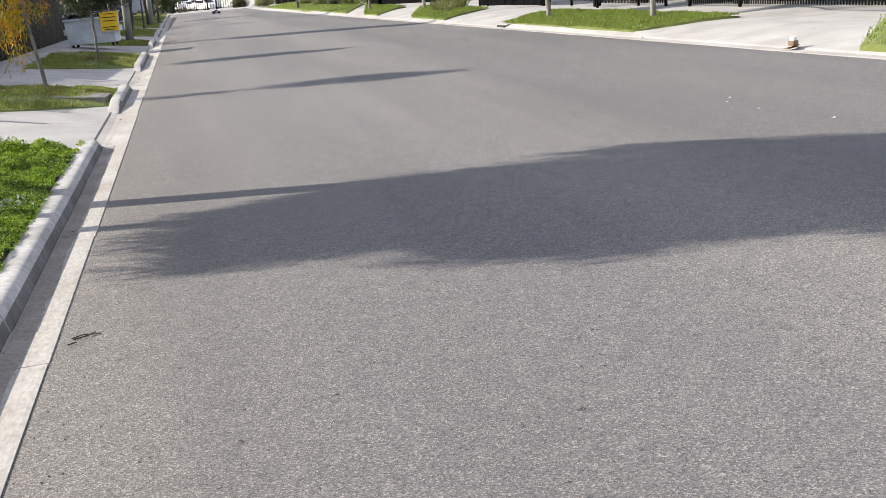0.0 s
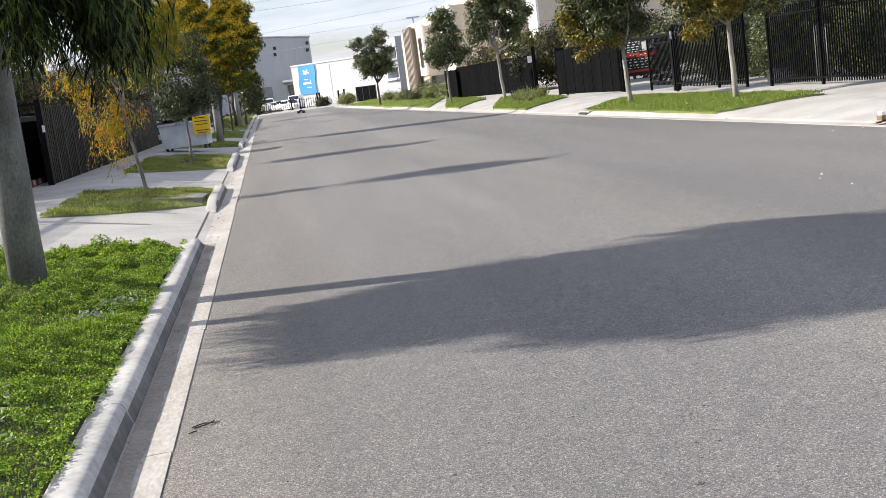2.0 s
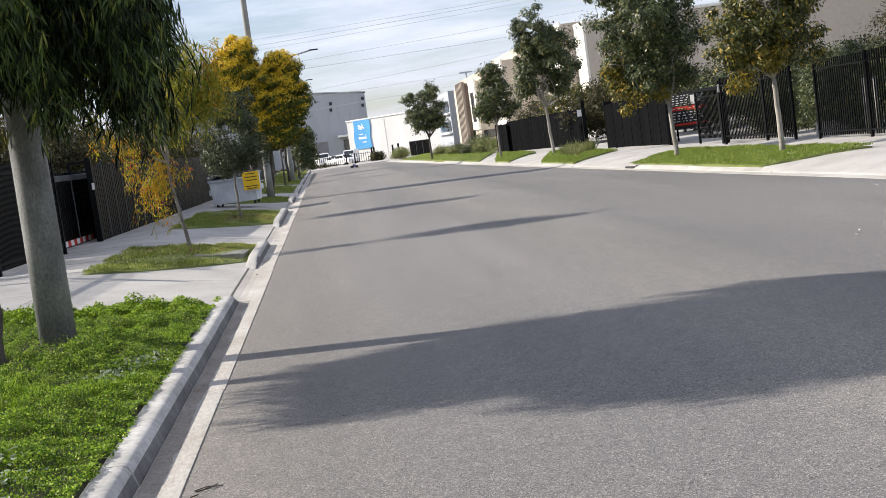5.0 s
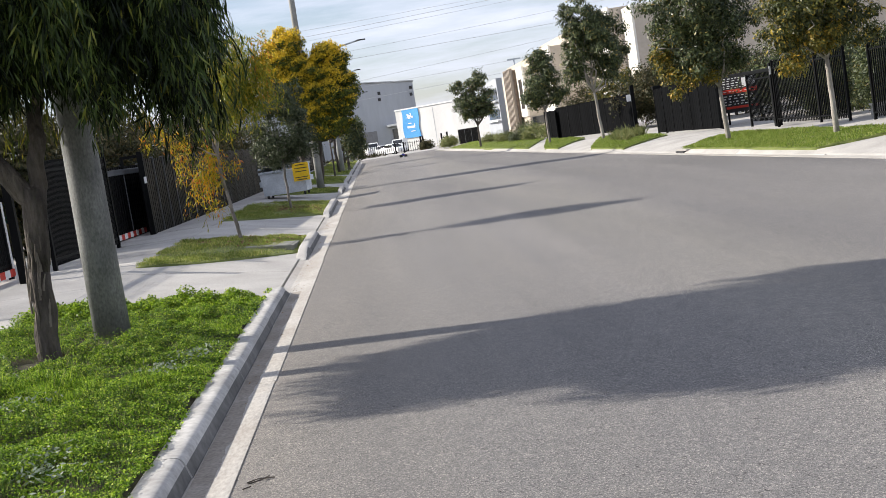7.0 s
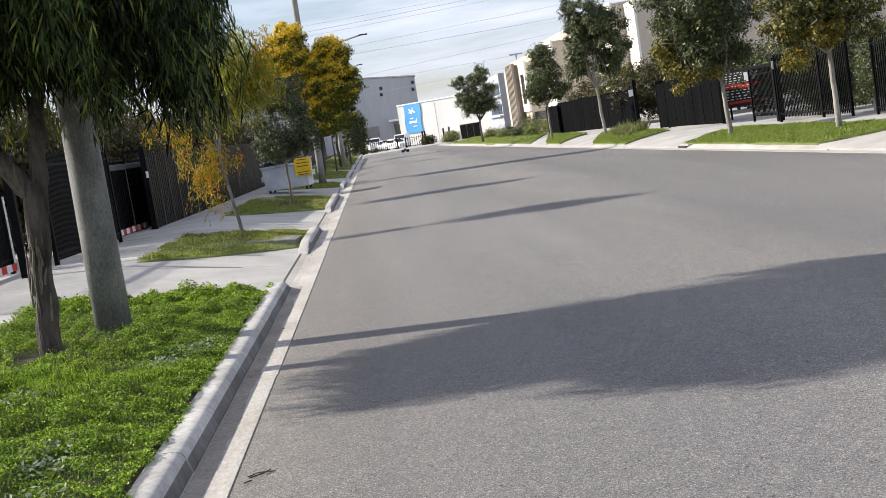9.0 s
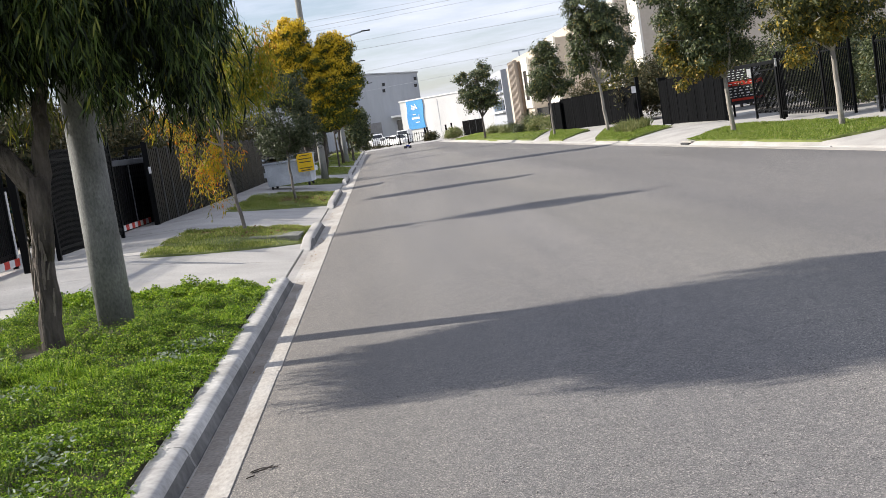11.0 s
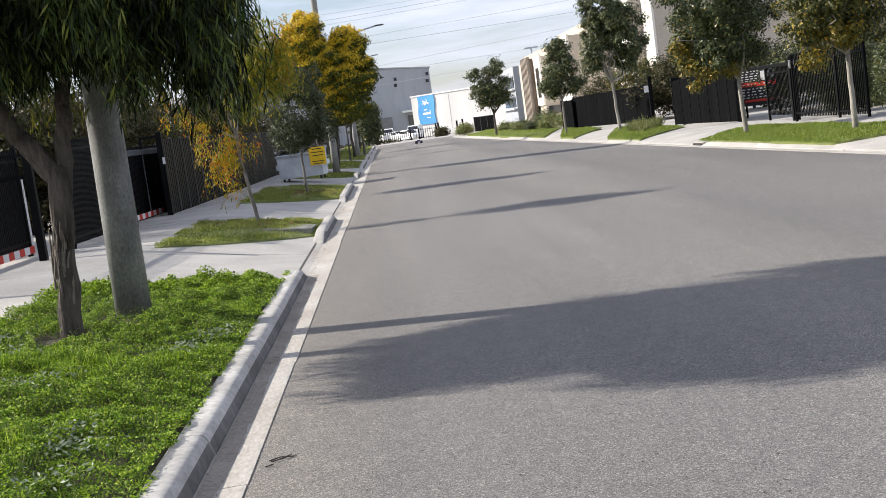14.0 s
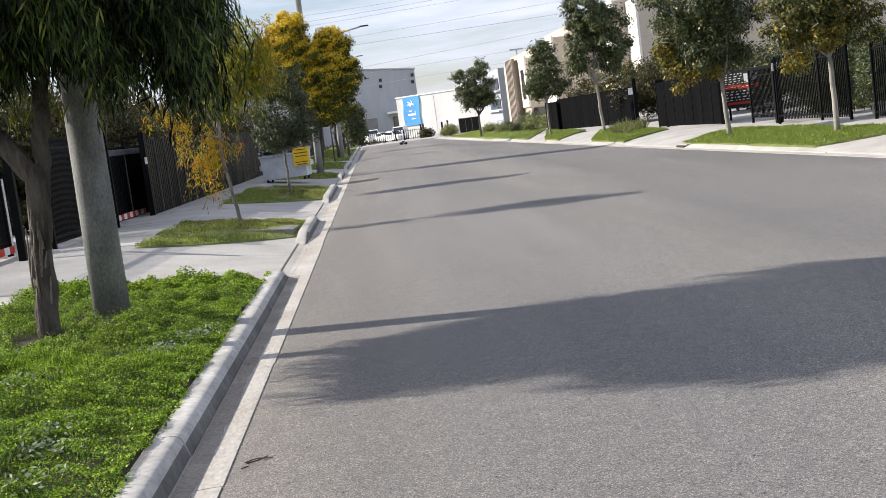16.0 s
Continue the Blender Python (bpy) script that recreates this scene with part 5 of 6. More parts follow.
# grey warehouse at the end of the street
gw = building("warehouse", "tall grey clad warehouse with a low pitched roof", 0, 205, -0.9)
bm = bmesh.new()
pts = [(-42, 0), (9.0, 0), (9.0, 11.75), (-10, 13.7), (-42, 10.7)]
fr, bk = [bm.verts.new((x, 0, z)) for x, z in pts], [bm.verts.new((x, 60, z)) for x, z in pts]
bm.faces.new(fr)
bm.faces.new(bk[::-1])
for k in range(5):
    bm.faces.new((fr[k], fr[(k + 1) % 5], bk[(k + 1) % 5], bk[k]))
part("wall", bm, GREYWALL, gw)
bm = bmesh.new()
edge = [(9.2, 11.77), (-10, 13.74), (-42.2, 10.72), (-42.2, 10.92), (-10, 13.94), (9.2, 11.97)]
fr, bk = [bm.verts.new((x, -0.25, z)) for x, z in edge], [bm.verts.new((x, 60.2, z)) for x, z in edge]
bm.faces.new(fr)
bm.faces.new(bk[::-1])
for k in range(6):
    bm.faces.new((fr[k], fr[(k + 1) % 6], bk[(k + 1) % 6], bk[k]))
part("roof", bm, ROOFING, gw)
for k in range(26):
    part("cladding_rib", boxes((-42 + k * 2.0, -41.9 + k * 2.0, -0.06, 0, 0.3, 11.0)), GREYWALL, gw)
for x, z in ((2.5, 9.2), (2.6, 10.3), (8.2, 9.3), (8.3, 10.5)):
    v = part("vent", boxes((x, x + 0.5, -0.12, 0.0, z, z + 0.55)), INK, gw, "dark louvred vent")
part("loading_door", boxes((-3.2, 1.4, -0.1, 0.0, 0.5, 4.1)), surf("dock_door", (0.2, 0.2, 0.21), (0.26, 0.26, 0.27), 1, 6, 0.6), gw, "dark roller door")
part("awning", boxes((3.3, 6, -2.0, 0.0, 4.5, 4.85)), WHITEPAINT, gw, "white awning")
part("small_door", boxes((4.2, 5.2, -0.1, 0, 0.3, 4.0)), DARKGLASS, gw)

# white warehouse with the banner
ww = thing("warehouse", "long low white warehouse set at an angle to the street", "building", pose(4.75, 190, -0.9, 0, 0, -43))
part("wall", boxes((0, 60, 0, 40, 0, 6.65)), OFFWHITE, ww)
part("parapet", boxes((-0.1, 60.1, -0.12, 0.2, 6.65, 6.85)), WHITEPAINT, ww)
for k in range(6):
    part("wall_joint", boxes((8 + k * 8.0, 8.05 + k * 8.0, -0.03, 0, 0, 6.3)), GREYWALL, ww)
bn = thing("banner", "tall wavy blue banner with white lettering on the white wall", "banner", pose(7.0, 187.75, 3.7, 0, 0, -43))
bm = bmesh.new()
rows = []
for k in frange(-2.6, 2.0, 17):
    w = 0.10 * math.sin(k * 1.7)
    rows.append([bm.verts.new((s * 1.75 + w + 0.03 * k, yy, k)) for s, yy in ((-1, 0.06), (-1, -0.03), (1, -0.03), (1, 0.06))])
for r0, r1 in zip(rows, rows[1:]):
    for k in range(4):
        bm.faces.new((r0[k], r0[(k + 1) % 4], r1[(k + 1) % 4], r1[k]))
bm.faces.new(rows[0])
bm.faces.new(rows[-1])
part("cloth", bm, BANNERBLUE, bn)
bm = bmesh.new()
bmesh.ops.create_cube(bm, size=1.0, matrix=pose(-0.2, -0.05, 0.6) @ Matrix.Diagonal((0.5, 0.03, 0.2, 1)))
for x, z, w, h, a in ((-0.25, 1.05, 0.9, 0.22, 25), (0.0, 0.85, 0.75, 0.3, -20), (-0.55, 0.8, 0.4, 0.16, -50), (0.45, 0.75, 0.35, 0.28, 10), (0.2, 1.25, 0.4, 0.16, 60)):
    bmesh.ops.create_cube(bm, size=1.0, matrix=pose(x, -0.05, z, 0, a, 0) @ Matrix.Diagonal((w, 0.03, h, 1)))
part("emblem", bm, WHITEPAINT, bn, "white abstract emblem")
for x, z, w, h in ((-0.2, -0.25, 0.7, 0.16), (-0.1, -0.85, 1.5, 0.34), (0.75, -0.7, 0.14, 0.7), (0.3, -1.55, 0.9, 0.14)):
    part("line_of_writing", boxes((x - w / 2, x + w / 2, -0.06, -0.045, z - h / 2, z + h / 2)), WHITEPAINT, bn)

# stepped tan factory units behind the far fence
# Left side walls are coloured cream for the sun falling on them.
tf = building("factory_unit", "tan rendered factory unit with a sunlit cream side wall", 17.08, 70.0, 0.2)
part("wall", boxes((0.03, 30, 0.03, 2.6, 0, 6.95)), TANWALL, tf)
part("side_wall", boxes((-0.12, 0.03, 0, 2.6, 0, 7.1)), PALEWALL, tf, "side wall coloured pale as if sunlit")
part("parapet", boxes((-0.15, 30, -0.05, 0.2, 6.95, 7.1)), PALEWALL, tf)
part("window", boxes((9.0, 10.2, -0.06, 0.03, 1.0, 5.5)), DARKGLASS, tf)
tf2 = building("factory_unit", "tan rendered factory unit behind its neighbour", 16.2, 72.65, 0.2)
part("wall", boxes((0.0, 14, 0.03, 30, 0, 7.3)), TANWALL, tf2)
part("side_wall", boxes((-0.12, 0.0, 0, 4.7, 0, 7.4)), PALEWALL, tf2, "side wall coloured pale as if sunlit")
tf3 = building("factory_unit", "tan rendered factory unit with a side wall coloured sunlit", 13.36, 80.0, 0.2)
part("wall", boxes((0.03, 3.0, 0.03, 25, 0, 5.95)), TANWALL, tf3)
part("side_wall", boxes((-0.12, 0.03, 0, 6.0, 0, 6.05)), PALEWALL, tf3, "side wall coloured pale as if sunlit")
br = building("office_building", "tan office building with brown upright cladding slats", 12.0, 85.0, 0.2)
part("wall", boxes((0.03, 2.2, 0.03, 14, 0, 5.0)), TANWALL, br)
part("side_wall", boxes((-0.12, 0.03, 0, 3.3, 1.4, 5.15)), PALEWALL, br, "side wall coloured pale as if sunlit")
part("window", boxes((0.2, 2.0, -0.05, 0.03, 0.7, 1.3)), DARKGLASS, br)
part("side_window", boxes((-0.15, -0.12, 0.8, 2.4, 2.0, 4.2)), DARKGLASS, br)
# Backing is coloured dark for the shade between the slats.
part("backing", boxes((-0.35, -0.16, 3.35, 8.2, 0, 5.05)), surf("shadowed_cladding", (0.10, 0.075, 0.055), (0.14, 0.10, 0.075), 0.5, 8, 0.8), br)
for k in range(6):
    part("slat", boxes((-0.62, -0.36, 3.5 + k * 0.75, 3.75 + k * 0.75, 0.0, 5.2)), BROWNSLAT, br)
gb = building("office_building", "grey clad office building with balconies", 13.0, 112.0, 0.1)
part("wall", boxes((0.0, 8, 0, 12, 0, 5.6)), GREYWALL, gb)
for z in (1.7, 3.6):
    part("window", boxes((-0.06, 0.0, 0.6, 10, z, z + 1.0)), DARKGLASS, gb)
    part("ledge", boxes((-0.35, 0.0, 0.2, 11, z - 0.25, z - 0.1)), WHITEPAINT, gb)
mast = thing("mast", "thin steel aerial mast with a cross arm", "mast", pose(16.1, 120.0, 0))
part("pole", tube(bmesh.new(), [(0, 0, 0), (0, 0, 7.7)], 0.09, 8), GALV, mast)
part("cross_arm", boxes((-0.7, 0.7, -0.06, 0.06, 7.6, 7.75)), GALV, mast)

# poster on the wall inside the far gate
po = thing("poster_board", "black poster board with white writing and red stripes", "sign", pose(12.0, 38.2, 0.30, 0, 0, -32))
part("board", boxes((0.0, 1.18, -0.03, 0.03, 0.35, 1.55), bevel=0.004), INK, po)
part("leg", boxes((0.1, 0.16, 0.0, 0.05, -0.05, 0.45)), BLACK, po)
part("leg", boxes((1.2, 1.26, 0.0, 0.05, -0.05, 0.45)), BLACK, po)
part("red_stripe", boxes((0.0, 1.18, -0.036, -0.031, 0.98, 1.12)), REDPAINT, po, "red band")
part("red_stripe", boxes((0.1, 1.18, -0.036, -0.031, 0.47, 0.55)), REDPAINT, po, "red band")
prng = np.random.default_rng(5)
for zz, hh in ((1.48, 0.05), (1.40, 0.04), (1.32, 0.05), (1.24, 0.04), (1.17, 0.03), (1.05, 0.05), (0.90, 0.06), (0.81, 0.07), (0.71, 0.07), (0.62, 0.05)):
    x = 0.06
    while x < (0.62 if zz > 1.12 else 1.0):
        w = 0.04 + 0.10 * prng.random()
        part("writing_bar", boxes((x, x + w * 0.8, -0.042, -0.037, zz - hh * 0.28, zz + hh * 0.28)), WHITEPAINT, po, "white writing row")
        x += w + 0.03 + 0.05 * prng.random()
part("white_panel", boxes((0.70, 0.92, -0.042, -0.037, 1.16, 1.46)), WHITEPAINT, po, "white picture panel")


# ---------------------------------------------------------------- vehicles in the far yard
def shell(bm, rows):
    """Skin through cross-sections, each (y, [(x, z), ...]) with the same count, closed at both ends."""
    rings = [[bm.verts.new((x, y, z)) for x, z in sec] for y, sec in rows]
    n = len(rings[0])
    for r0, r1 in zip(rings, rings[1:]):
        for k in range(n):
            bm.faces.new((r0[k], r0[(k + 1) % n], r1[(k + 1) % n], r1[k]))
    bm.faces.new(rings[0][::-1])
    bm.faces.new(rings[-1])
    return bm


def section(w, zl_, zb, zt, wt):
    return [(-w * 0.94, zl_), (w * 0.94, zl_), (w, (zl_ + zb) / 2), (w * 0.98, zb), (wt, zt), (-wt, zt), (-w * 0.98, zb), (-w, (zl_ + zb) / 2)]


def vehicle(label, x, y, turn, paint, van=False):
    v = thing("van" if van else "car", label, "van" if van else "car", pose(x, y, fall(y), 0, 0, turn), "parked vehicles")
    w = 0.95 if van else 0.86
    if van:
        rows = [(-2.4, section(w, 0.4, 0.9, 1.15, w * 0.8)), (-2.25, section(w, 0.3, 1.0, 1.25, w * 0.85)), (-1.5, section(w, 0.28, 1.1, 1.95, w * 0.82)), (-1.2, section(w, 0.28, 1.1, 2.02, w * 0.84)), (2.3, section(w, 0.28, 1.1, 2.02, w * 0.84)), (2.4, section(w * 0.97, 0.35, 1.1, 1.95, w * 0.8))]
    else:
        rows = [(-2.15, section(w * 0.85, 0.35, 0.55, 0.6, w * 0.7)), (-2.0, section(w, 0.25, 0.6, 0.75, w * 0.85)), (-1.0, section(w, 0.22, 0.8, 0.92, w * 0.85)), (-0.3, section(w, 0.22, 0.85, 1.42, w * 0.66)), (0.9, section(w, 0.22, 0.88, 1.46, w * 0.66)), (1.7, section(w, 0.24, 0.9, 1.05, w * 0.78)), (2.1, section(w * 0.9, 0.35, 0.85, 0.95, w * 0.72))]
    part("body", shell(bmesh.new(), rows), paint, v, smooth=False)
    if van:
        part("windscreen", shell(bmesh.new(), [(-2.22, [(-0.72, 1.25), (0.72, 1.25), (0.70, 1.27), (-0.70, 1.27)]), (-1.58, [(-0.70, 1.86), (0.70, 1.86), (0.68, 1.90), (-0.68, 1.90)])]), DARKGLASS, v)
        part("side_window", boxes((-0.93, -0.88, -1.6, -0.6, 1.2, 1.7)), DARKGLASS, v)
    else:
        part("windscreen", shell(bmesh.new(), [(-1.02, [(-0.66, 0.94), (0.66, 0.94), (0.64, 0.96), (-0.64, 0.96)]), (-0.34, [(-0.54, 1.39), (0.54, 1.39), (0.52, 1.42), (-0.52, 1.42)])]), DARKGLASS, v)
        part("side_window", boxes((-0.80, -0.72, -0.5, 1.2, 0.95, 1.3)), DARKGLASS, v)
    for cx in (-w + 0.1, w - 0.1):
        for cy in (-1.4, 1.35):
            wh = part("wheel", lathe(bmesh.new(), [(0.2, -0.1), (0.31, -0.09), (0.32, 0), (0.31, 0.09), (0.2, 0.1)], 18, "X", (cx, cy, 0.32)), RUBBER, v)
            part("rim", lathe(bmesh.new(), [(0.05, -0.11), (0.19, -0.105), (0.19, 0.105), (0.05, 0.11)], 14, "X", (cx, cy, 0.32)), SILVER, wh)
    for cx in (-0.6, 0.6):
        part("headlight", boxes((cx - 0.14, cx + 0.14, -2.43 if van else -2.16, -2.3 if van else -2.0, 0.72 if van else 0.55, 0.9 if van else 0.68), bevel=0.02), SILVER, v)


vehicle("plain white van parked in the far yard", 0.0, 167, 8, WHITEPAINT, True)
vehicle("silver hatchback parked in the far yard", 1.75, 163, 20, SILVER)
vehicle("white hatchback parked in the far yard", 3.1, 160, 35, WHITEPAINT)
vehicle("white van parked behind the far gate", 4.2, 168, -10, WHITEPAINT, True)

# fence and gate at the end of the street
for (x0, y0), (x1, y1) in (((-1.2, 152), (3.1, 150)), ((3.1, 150), (4.2, 150)), ((4.2, 150), (6.5, 149))):
    bar_panel((x0, y0), (x1, y1), fall(150), 1.35, label="black barred fence at the end of the street", group="end fences", step=0.28, single=True, post=0.14, bar=0.05)
for x, h in ((6.45, 1.75), (6.75, 1.75), (9.2, 1.7), (9.95, 1.8)):
    gp = thing("gate_post", "tall black steel gate post", "gate post", pose(x, 149, fall(149)), "gate posts")
    part("post", boxes((-0.11, 0.11, -0.11, 0.11, -0.1, h), bevel=0.015), BLACK, gp)
    part("cap", boxes((-0.13, 0.13, -0.13, 0.13, h, h + 0.04)), BLACK, gp)
bar_panel((9.2, 149), (9.95, 149), fall(149), 1.3, label="black barred gate leaf standing open", group="end fences", step=0.2, post=0.08, bar=0.05)
solid_panel((9.3, 121.0), (11.2, 119.0), fall(120) + 0.12, 1.5, 0.9)
shrub(8.1, 118.0, fall(118), [(0, 0, 0.5, 0.9, 0.9, 0.6)], 160, 20, 0.2, REED, "rounded tussock shrub beside the far gate", 95, "tussock shrubs", -0.5, 0.15, 0.25)
shrub(7.0, 147.0, fall(147), [(0, 0, 0.5, 0.9, 0.9, 0.7)], 140, 20, 0.2, OLIVE, "olive shrub beside the far gate", 96)
for k, (x0, x1) in enumerate(((-5, 2.4),)):
    shrub(-1.6, 146.0, fall(146) - 0.1, [(-2.5, 0, 0.35, 2.2, 0.5, 0.4), (0.5, 0, 0.3, 2.4, 0.5, 0.35)], 220, 20, 0.16, OLIVE, "low clipped hedge before the far fence", 97)


# ---------------------------------------------------------------- toy truck on the road
def toy_truck(x, y, turn):
    v = thing("toy_truck", "blue radio controlled monster truck with big black tyres", "toy truck", pose(x, y, 0.035, 0, 0, turn))
    rows = [(-0.255, section(0.085, 0.115, 0.16, 0.165, 0.075)), (-0.245, section(0.10, 0.105, 0.17, 0.185, 0.085)), (-0.11, section(0.105, 0.10, 0.175, 0.19, 0.09)), (-0.10, section(0.105, 0.10, 0.18, 0.195, 0.09)), (-0.06, section(0.105, 0.10, 0.185, 0.265, 0.07)), (0.05, section(0.105, 0.10, 0.185, 0.27, 0.07)), (0.12, section(0.105, 0.10, 0.18, 0.20, 0.085)), (0.23, section(0.10, 0.105, 0.165, 0.175, 0.08)), (0.25, section(0.085, 0.115, 0.15, 0.155, 0.07))]
    b = part("body", shell(bmesh.new(), rows), BLUEBODY, v, "glossy blue pickup shell", smooth=False)
    part("roof", boxes((-0.068, 0.068, -0.055, 0.045, 0.268, 0.274), bevel=0.002), WHITEPAINT, b, "pale roof panel")
    part("rear_window", shell(bmesh.new(), [(-0.104, [(-0.075, 0.20), (0.075, 0.20), (0.074, 0.205), (-0.074, 0.205)]), (-0.066, [(-0.06, 0.258), (0.06, 0.258), (0.06, 0.262), (-0.06, 0.262)])]), DARKGLASS, b)
    part("windscreen", shell(bmesh.new(), [(0.054, [(-0.06, 0.262), (0.06, 0.262), (0.06, 0.266), (-0.06, 0.266)]), (0.121, [(-0.078, 0.2), (0.078, 0.2), (0.077, 0.206), (-0.077, 0.206)])]), DARKGLASS, b)
    part("tailgate_panel", boxes((-0.06, 0.06, -0.258, -0.254, 0.125, 0.155)), WHITEPAINT, b, "pale decal panel")
    for sx in (-0.08, 0.08):
        part("tail_light", boxes((sx - 0.012, sx + 0.012, -0.259, -0.25, 0.13, 0.155)), REDPAINT, b)
    part("chassis", boxes((-0.055, 0.055, -0.24, 0.24, 0.075, 0.10), bevel=0.006), INK, v)
    part("bumper", boxes((-0.10, 0.10, -0.285, -0.262, 0.085, 0.10), bevel=0.004), INK, v)
    for sy in (-0.17, 0.17):
        part("axle", tube(bmesh.new(), [(-0.16, sy, 0.088), (0.16, sy, 0.088)], 0.014, 8), INK, v)
        for sx in (-1, 1):
            part("damper", tube(bmesh.new(), [(sx * 0.06, sy - 0.02, 0.17), (sx * 0.125, sy - 0.02, 0.095)], [0.013, 0.009], 8), SILVER, v)
            prof = [(0.05, -0.048), (0.078, -0.05), (0.088, -0.036), (0.09, 0), (0.088, 0.036), (0.078, 0.05), (0.05, 0.048)]
            bm = lathe(bmesh.new(), prof, 24, "X", (sx * 0.185, sy, 0.09))
            for k in range(20):
                a = 2 * math.pi * k / 20
                for side in (-0.025, 0.025):
                    m = Matrix.Translation((sx * 0.185 + side, sy, 0.09)) @ Matrix.Rotation(a + side * 6, 4, "X") @ Matrix.Translation((0, 0, 0.09))
                    bmesh.ops.create_cube(bm, size=1.0, matrix=m @ Matrix.Diagonal((0.04, 0.012, 0.012, 1)))
            w = part("tyre", bm, RUBBER, v)
            part("rim", lathe(bmesh.new(), [(0.012, -0.051), (0.048, -0.046), (0.048, 0.046), (0.012, 0.051)], 16, "X", (sx * 0.185, sy, 0.09)), INK, w)


toy_truck(2.35, 87.5, 15)

# ---------------------------------------------------------------- small things
# loose stones, twigs and leaves on the road and in the gutter
g = np.random.default_rng(77)
n = 1800
p = np.column_stack([LIP + 9.0 * g.random(n) ** 1.8, 3.8 + 14 * g.random(n) ** 1.5, np.full(n, 0.03)])
p[:, 2] = [0.035 * math.sin(math.pi * min(1, max(0, (x - LIP) / (rk(y) - LIP)))) + 0.002 for x, y, _ in p]
verts, faces = [], []
for c in p:
    r = 0.002 + 0.0055 * g.random() ** 3
    o = len(verts)
    pts = [(r, 0, 0), (0, r * 0.8, 0), (-r * 0.9, 0, 0), (0, -r, 0), (r * 0.2, 0, r * 0.9), (0, 0, -0.004)]
    a = g.random() * 6.3
    verts += [(c[0] + math.cos(a) * x - math.sin(a) * y, c[1] + math.sin(a) * x + math.cos(a) * y, c[2] + z) for x, y, z in pts]
    faces += [(o, o + 1, o + 4), (o + 1, o + 2, o + 4), (o + 2, o + 3, o + 4), (o + 3, o, o + 4)]
tagged(raw("gravel", verts, faces, surf("loose_stone", (0.09, 0.083, 0.075), (0.30, 0.28, 0.25), 9, 60, 0.9, 0.2), None, "loose dark chippings scattered on the asphalt", "stuff"), category="gravel")
n = 320
p = np.column_stack([-1.11 + 0.12 * g.random(n) ** 1.6, -2 + 30 * g.random(n), np.full(n, 0.006)])
w = g.normal(size=(n, 3)) * (1, 1, 0.12)
tagged(leaf_mesh("leaf_litter", g, p, unit(w), 0.012 + 0.03 * g.random(n) ** 2, 0.008, LITTER, None, "dry leaf scraps and grit lying in the gutter", "stuff"), category="leaf litter")
n = 500
ang, rad = g.random(n) * 6.283, 0.12 + 0.9 * g.random(n) ** 0.8
for bx, by in ((-2.36, 19.8), (-2.16, 28.9)):
    p = np.column_stack([bx + np.cos(ang) * rad, by + np.sin(ang) * rad * 1.3, np.zeros(n)])
    p = p[p[:, 0] < -1.4]
    p[:, 2] = [near_top(x, y) + 0.045 for x, y in p[:, :2]]
    tagged(leaf_mesh("fallen_leaves", g, p, unit(g.normal(size=p.shape) * (1, 1, 0.2)), 0.07, 0.03, LITTER, None, "fallen brown leaves on the grass under the tree", "stuff"), category="fallen leaves")
for pts in ([(-0.80, 5.60, 0.008), (-0.75, 5.63, 0.012), (-0.66, 5.62, 0.010)], [(-0.79, 5.58, 0.008), (-0.72, 5.60, 0.014), (-0.69, 5.66, 0.010)], [(-0.81, 5.50, 0.008), (-0.77, 5.52, 0.011)]):
    tagged(part("twig", tube(bmesh.new(), pts, 0.0035, 5), BARK, None), "thin dark twig lying on the asphalt", "twig", "twigs")
pit = thing("pit_cover", "flat concrete service pit cover in the grass", "pit cover", pose(-1.78, 18.75, zl(-1.78) + 0.012, 0, 5.0, -4))
part("lid", boxes((-0.40, 0.36, -0.32, 0.32, -0.05, 0.02), bevel=0.01), PITLID, pit)
part("surround", boxes((-0.45, -0.40, -0.37, 0.37, -0.08, 0.012), (0.36, 0.41, -0.37, 0.37, -0.08, 0.012), (-0.40, 0.36, -0.37, -0.32, -0.08, 0.012), (-0.40, 0.36, 0.32, 0.37, -0.08, 0.012)), PITLID, pit)
pit = thing("pit_cover", "flat concrete service pit cover in the grass", "pit cover", pose(-3.0, 19.3, zl(-3.0) + 0.015, 0, 4.0, 0))
part("lid", boxes((-0.4, 0.4, -0.35, 0.35, -0.05, 0.02), bevel=0.01), PITLID, pit)
dr = thing("drain_grate", "dark side-entry drain in the far kerb", "drain", pose(rk(30.2) + 0.20, 30.2, 0.0, 0, 0, 2))
part("opening", boxes((0.05, 0.12, -0.35, 0.35, 0.0, 0.05), bevel=0.01), INK, dr)
part("lintel", boxes((0.10, 0.30, -0.42, 0.42, 0.05, 0.095), bevel=0.015), CONCRETE, dr)
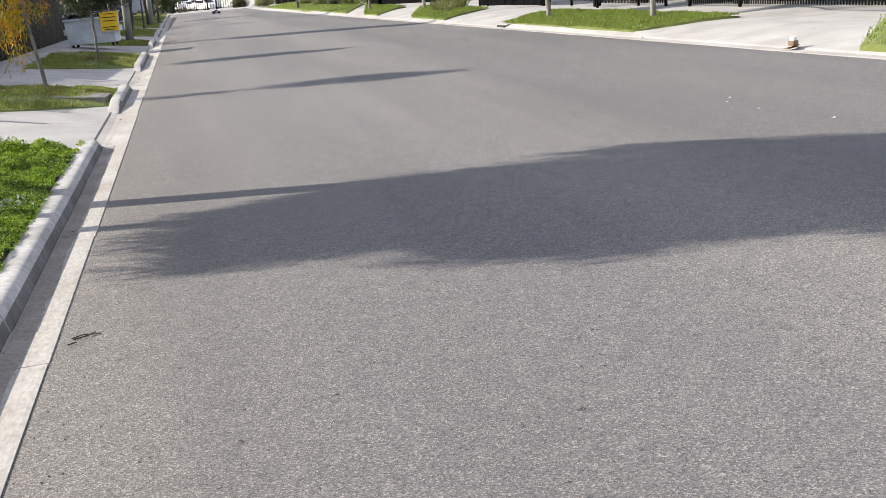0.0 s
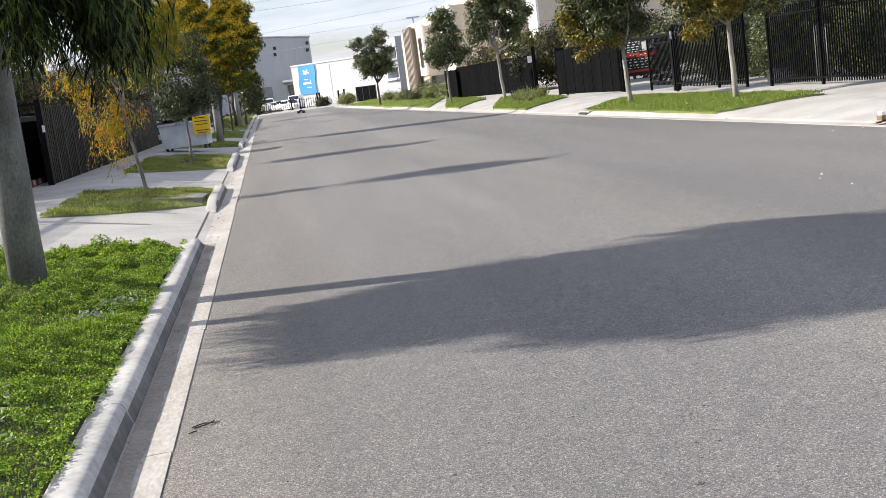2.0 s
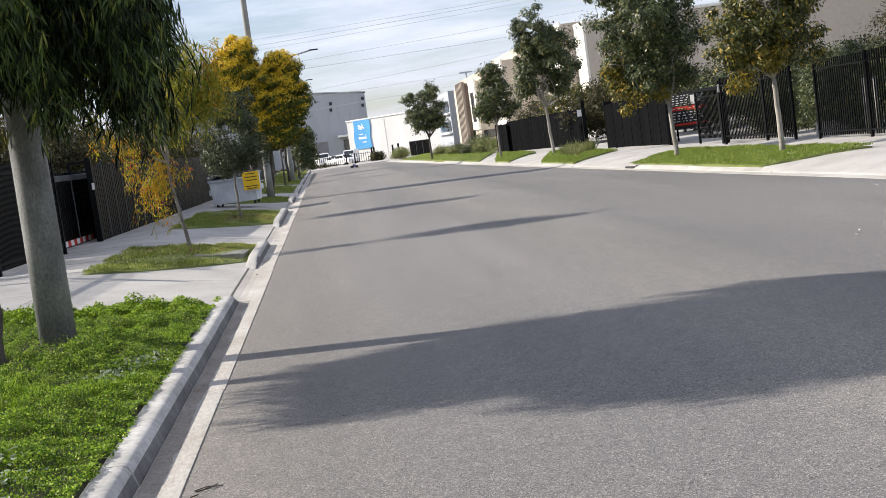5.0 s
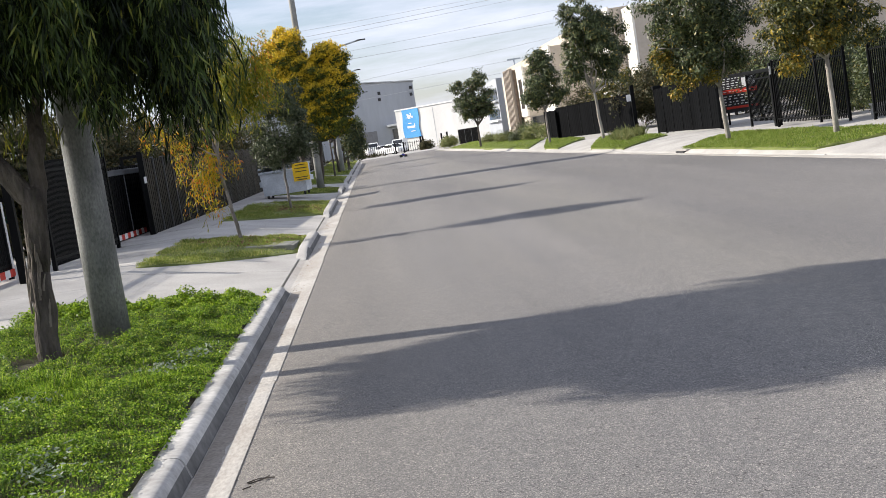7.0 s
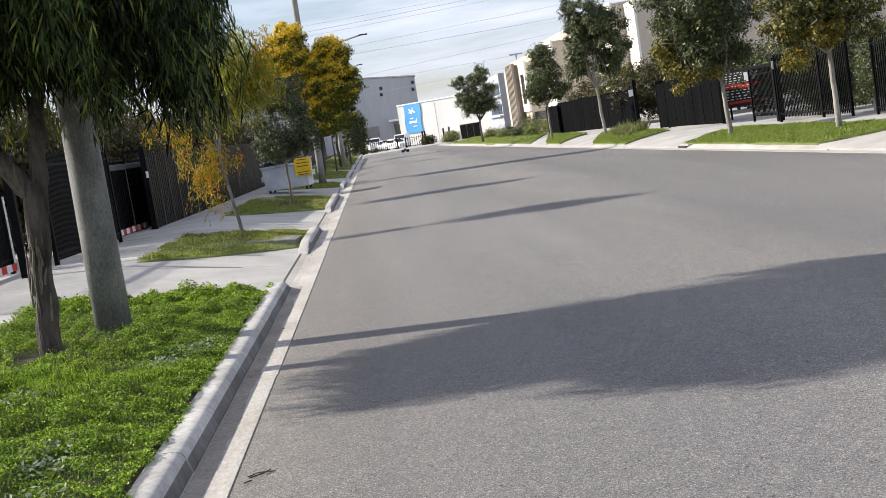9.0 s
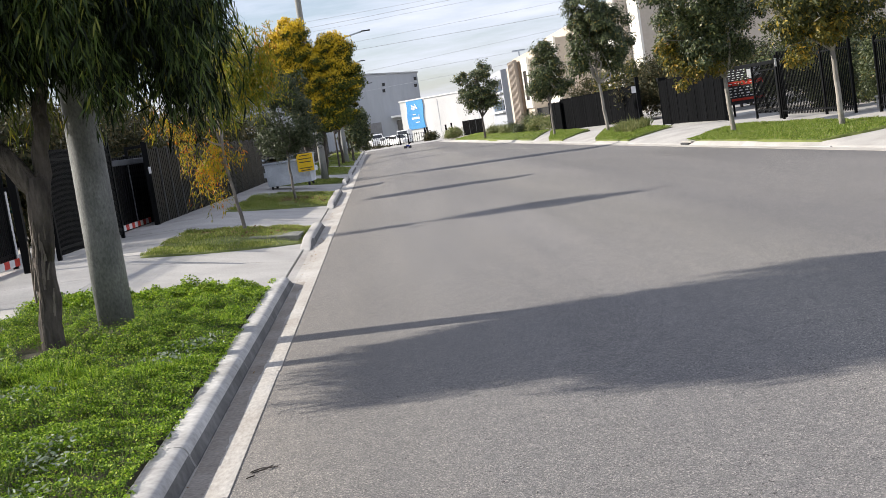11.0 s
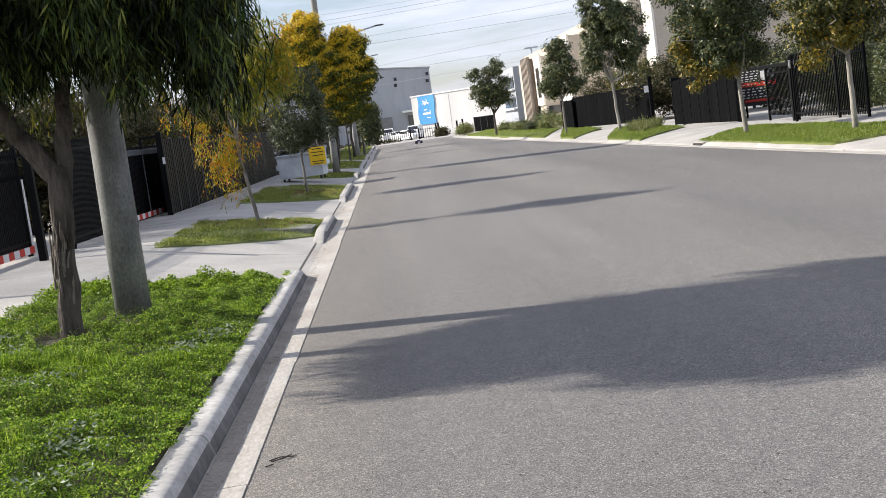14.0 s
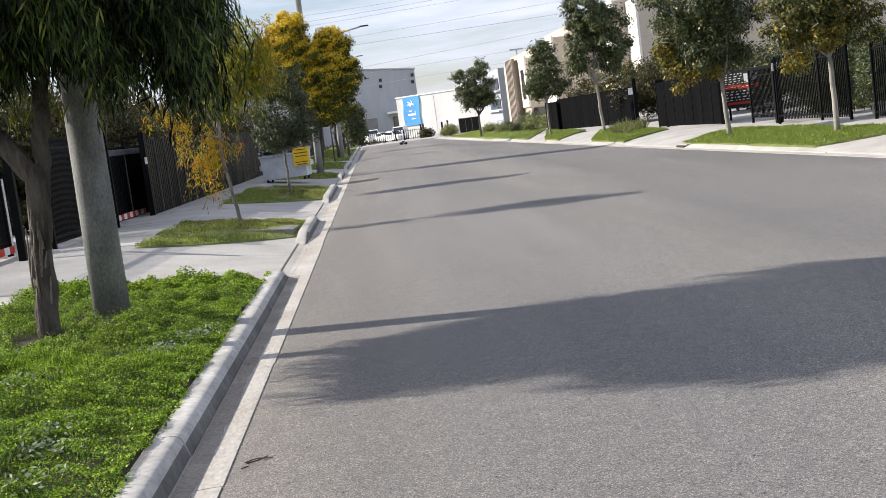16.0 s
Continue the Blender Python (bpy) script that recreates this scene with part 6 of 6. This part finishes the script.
CARD = surf("brown_cardboard", (0.20, 0.125, 0.07), (0.34, 0.23, 0.14), 9, 60, 0.9, 0.2, 0.001)
rb = thing("rubbish_heap", "crushed brown carton with a pale box beside the far kerb", "rubbish", pose(8.72, 15.85, 0.012, 0, 0, 24))
for k in range(3):
    bm = bmesh.new()
    sh = [bm.verts.new((0.11 * (i - 1) + g.normal() * 0.015, 0.07 * (j - 1) + g.normal() * 0.015, 0.012 + 0.016 * k + abs(g.normal()) * 0.012)) for j in range(3) for i in range(3)]
    for j in range(2):
        for i in range(2):
            bm.faces.new((sh[j * 3 + i], sh[j * 3 + i + 1], sh[j * 3 + i + 4], sh[j * 3 + i + 3]))
    bmesh.ops.solidify(bm, geom=bm.faces[:], thickness=0.006)
    o = part("flap", bm, CARD, rb)
    o.rotation_euler, o.location = (0, 0, g.random() * 1.2), (g.normal() * 0.05, g.normal() * 0.03, 0)
part("carton", boxes((-0.02, 0.10, -0.05, 0.05, 0.05, 0.12), bevel=0.006), CARD, rb)
part("pale_box", boxes((0.0, 0.075, -0.04, 0.035, 0.12, 0.175), bevel=0.005), WHITEPAINT, rb, "pale paper box")
for x, y in ((7.94, 15.82), (5.23, 10.87), (5.21, 10.16), (5.4, 11.15), (5.38, 9.12), (8.3, 15.6)):
    bm = bmesh.new()
    z = 0.035 * math.sin(math.pi * (x - LIP) / (rk(y) - LIP)) + 0.004
    sh = [bm.verts.new((x + (i - 1) * 0.013 + g.normal() * 0.004, y + (j - 1) * 0.016 + g.normal() * 0.006, z + abs(g.normal()) * 0.008)) for j in range(3) for i in range(3)]
    for j in range(2):
        for i in range(2):
            bm.faces.new((sh[j * 3 + i], sh[j * 3 + i + 1], sh[j * 3 + i + 4], sh[j * 3 + i + 3]))
    bmesh.ops.solidify(bm, geom=bm.faces[:], thickness=0.002)
    tagged(part("paper_scrap", bm, WHITEPAINT, None), "small crumpled scrap of white paper on the asphalt", "litter", "paper scraps")
part("picture_block", boxes((0.82, 1.15, -0.042, -0.036, 1.22, 1.5)), GREYWALL, po)
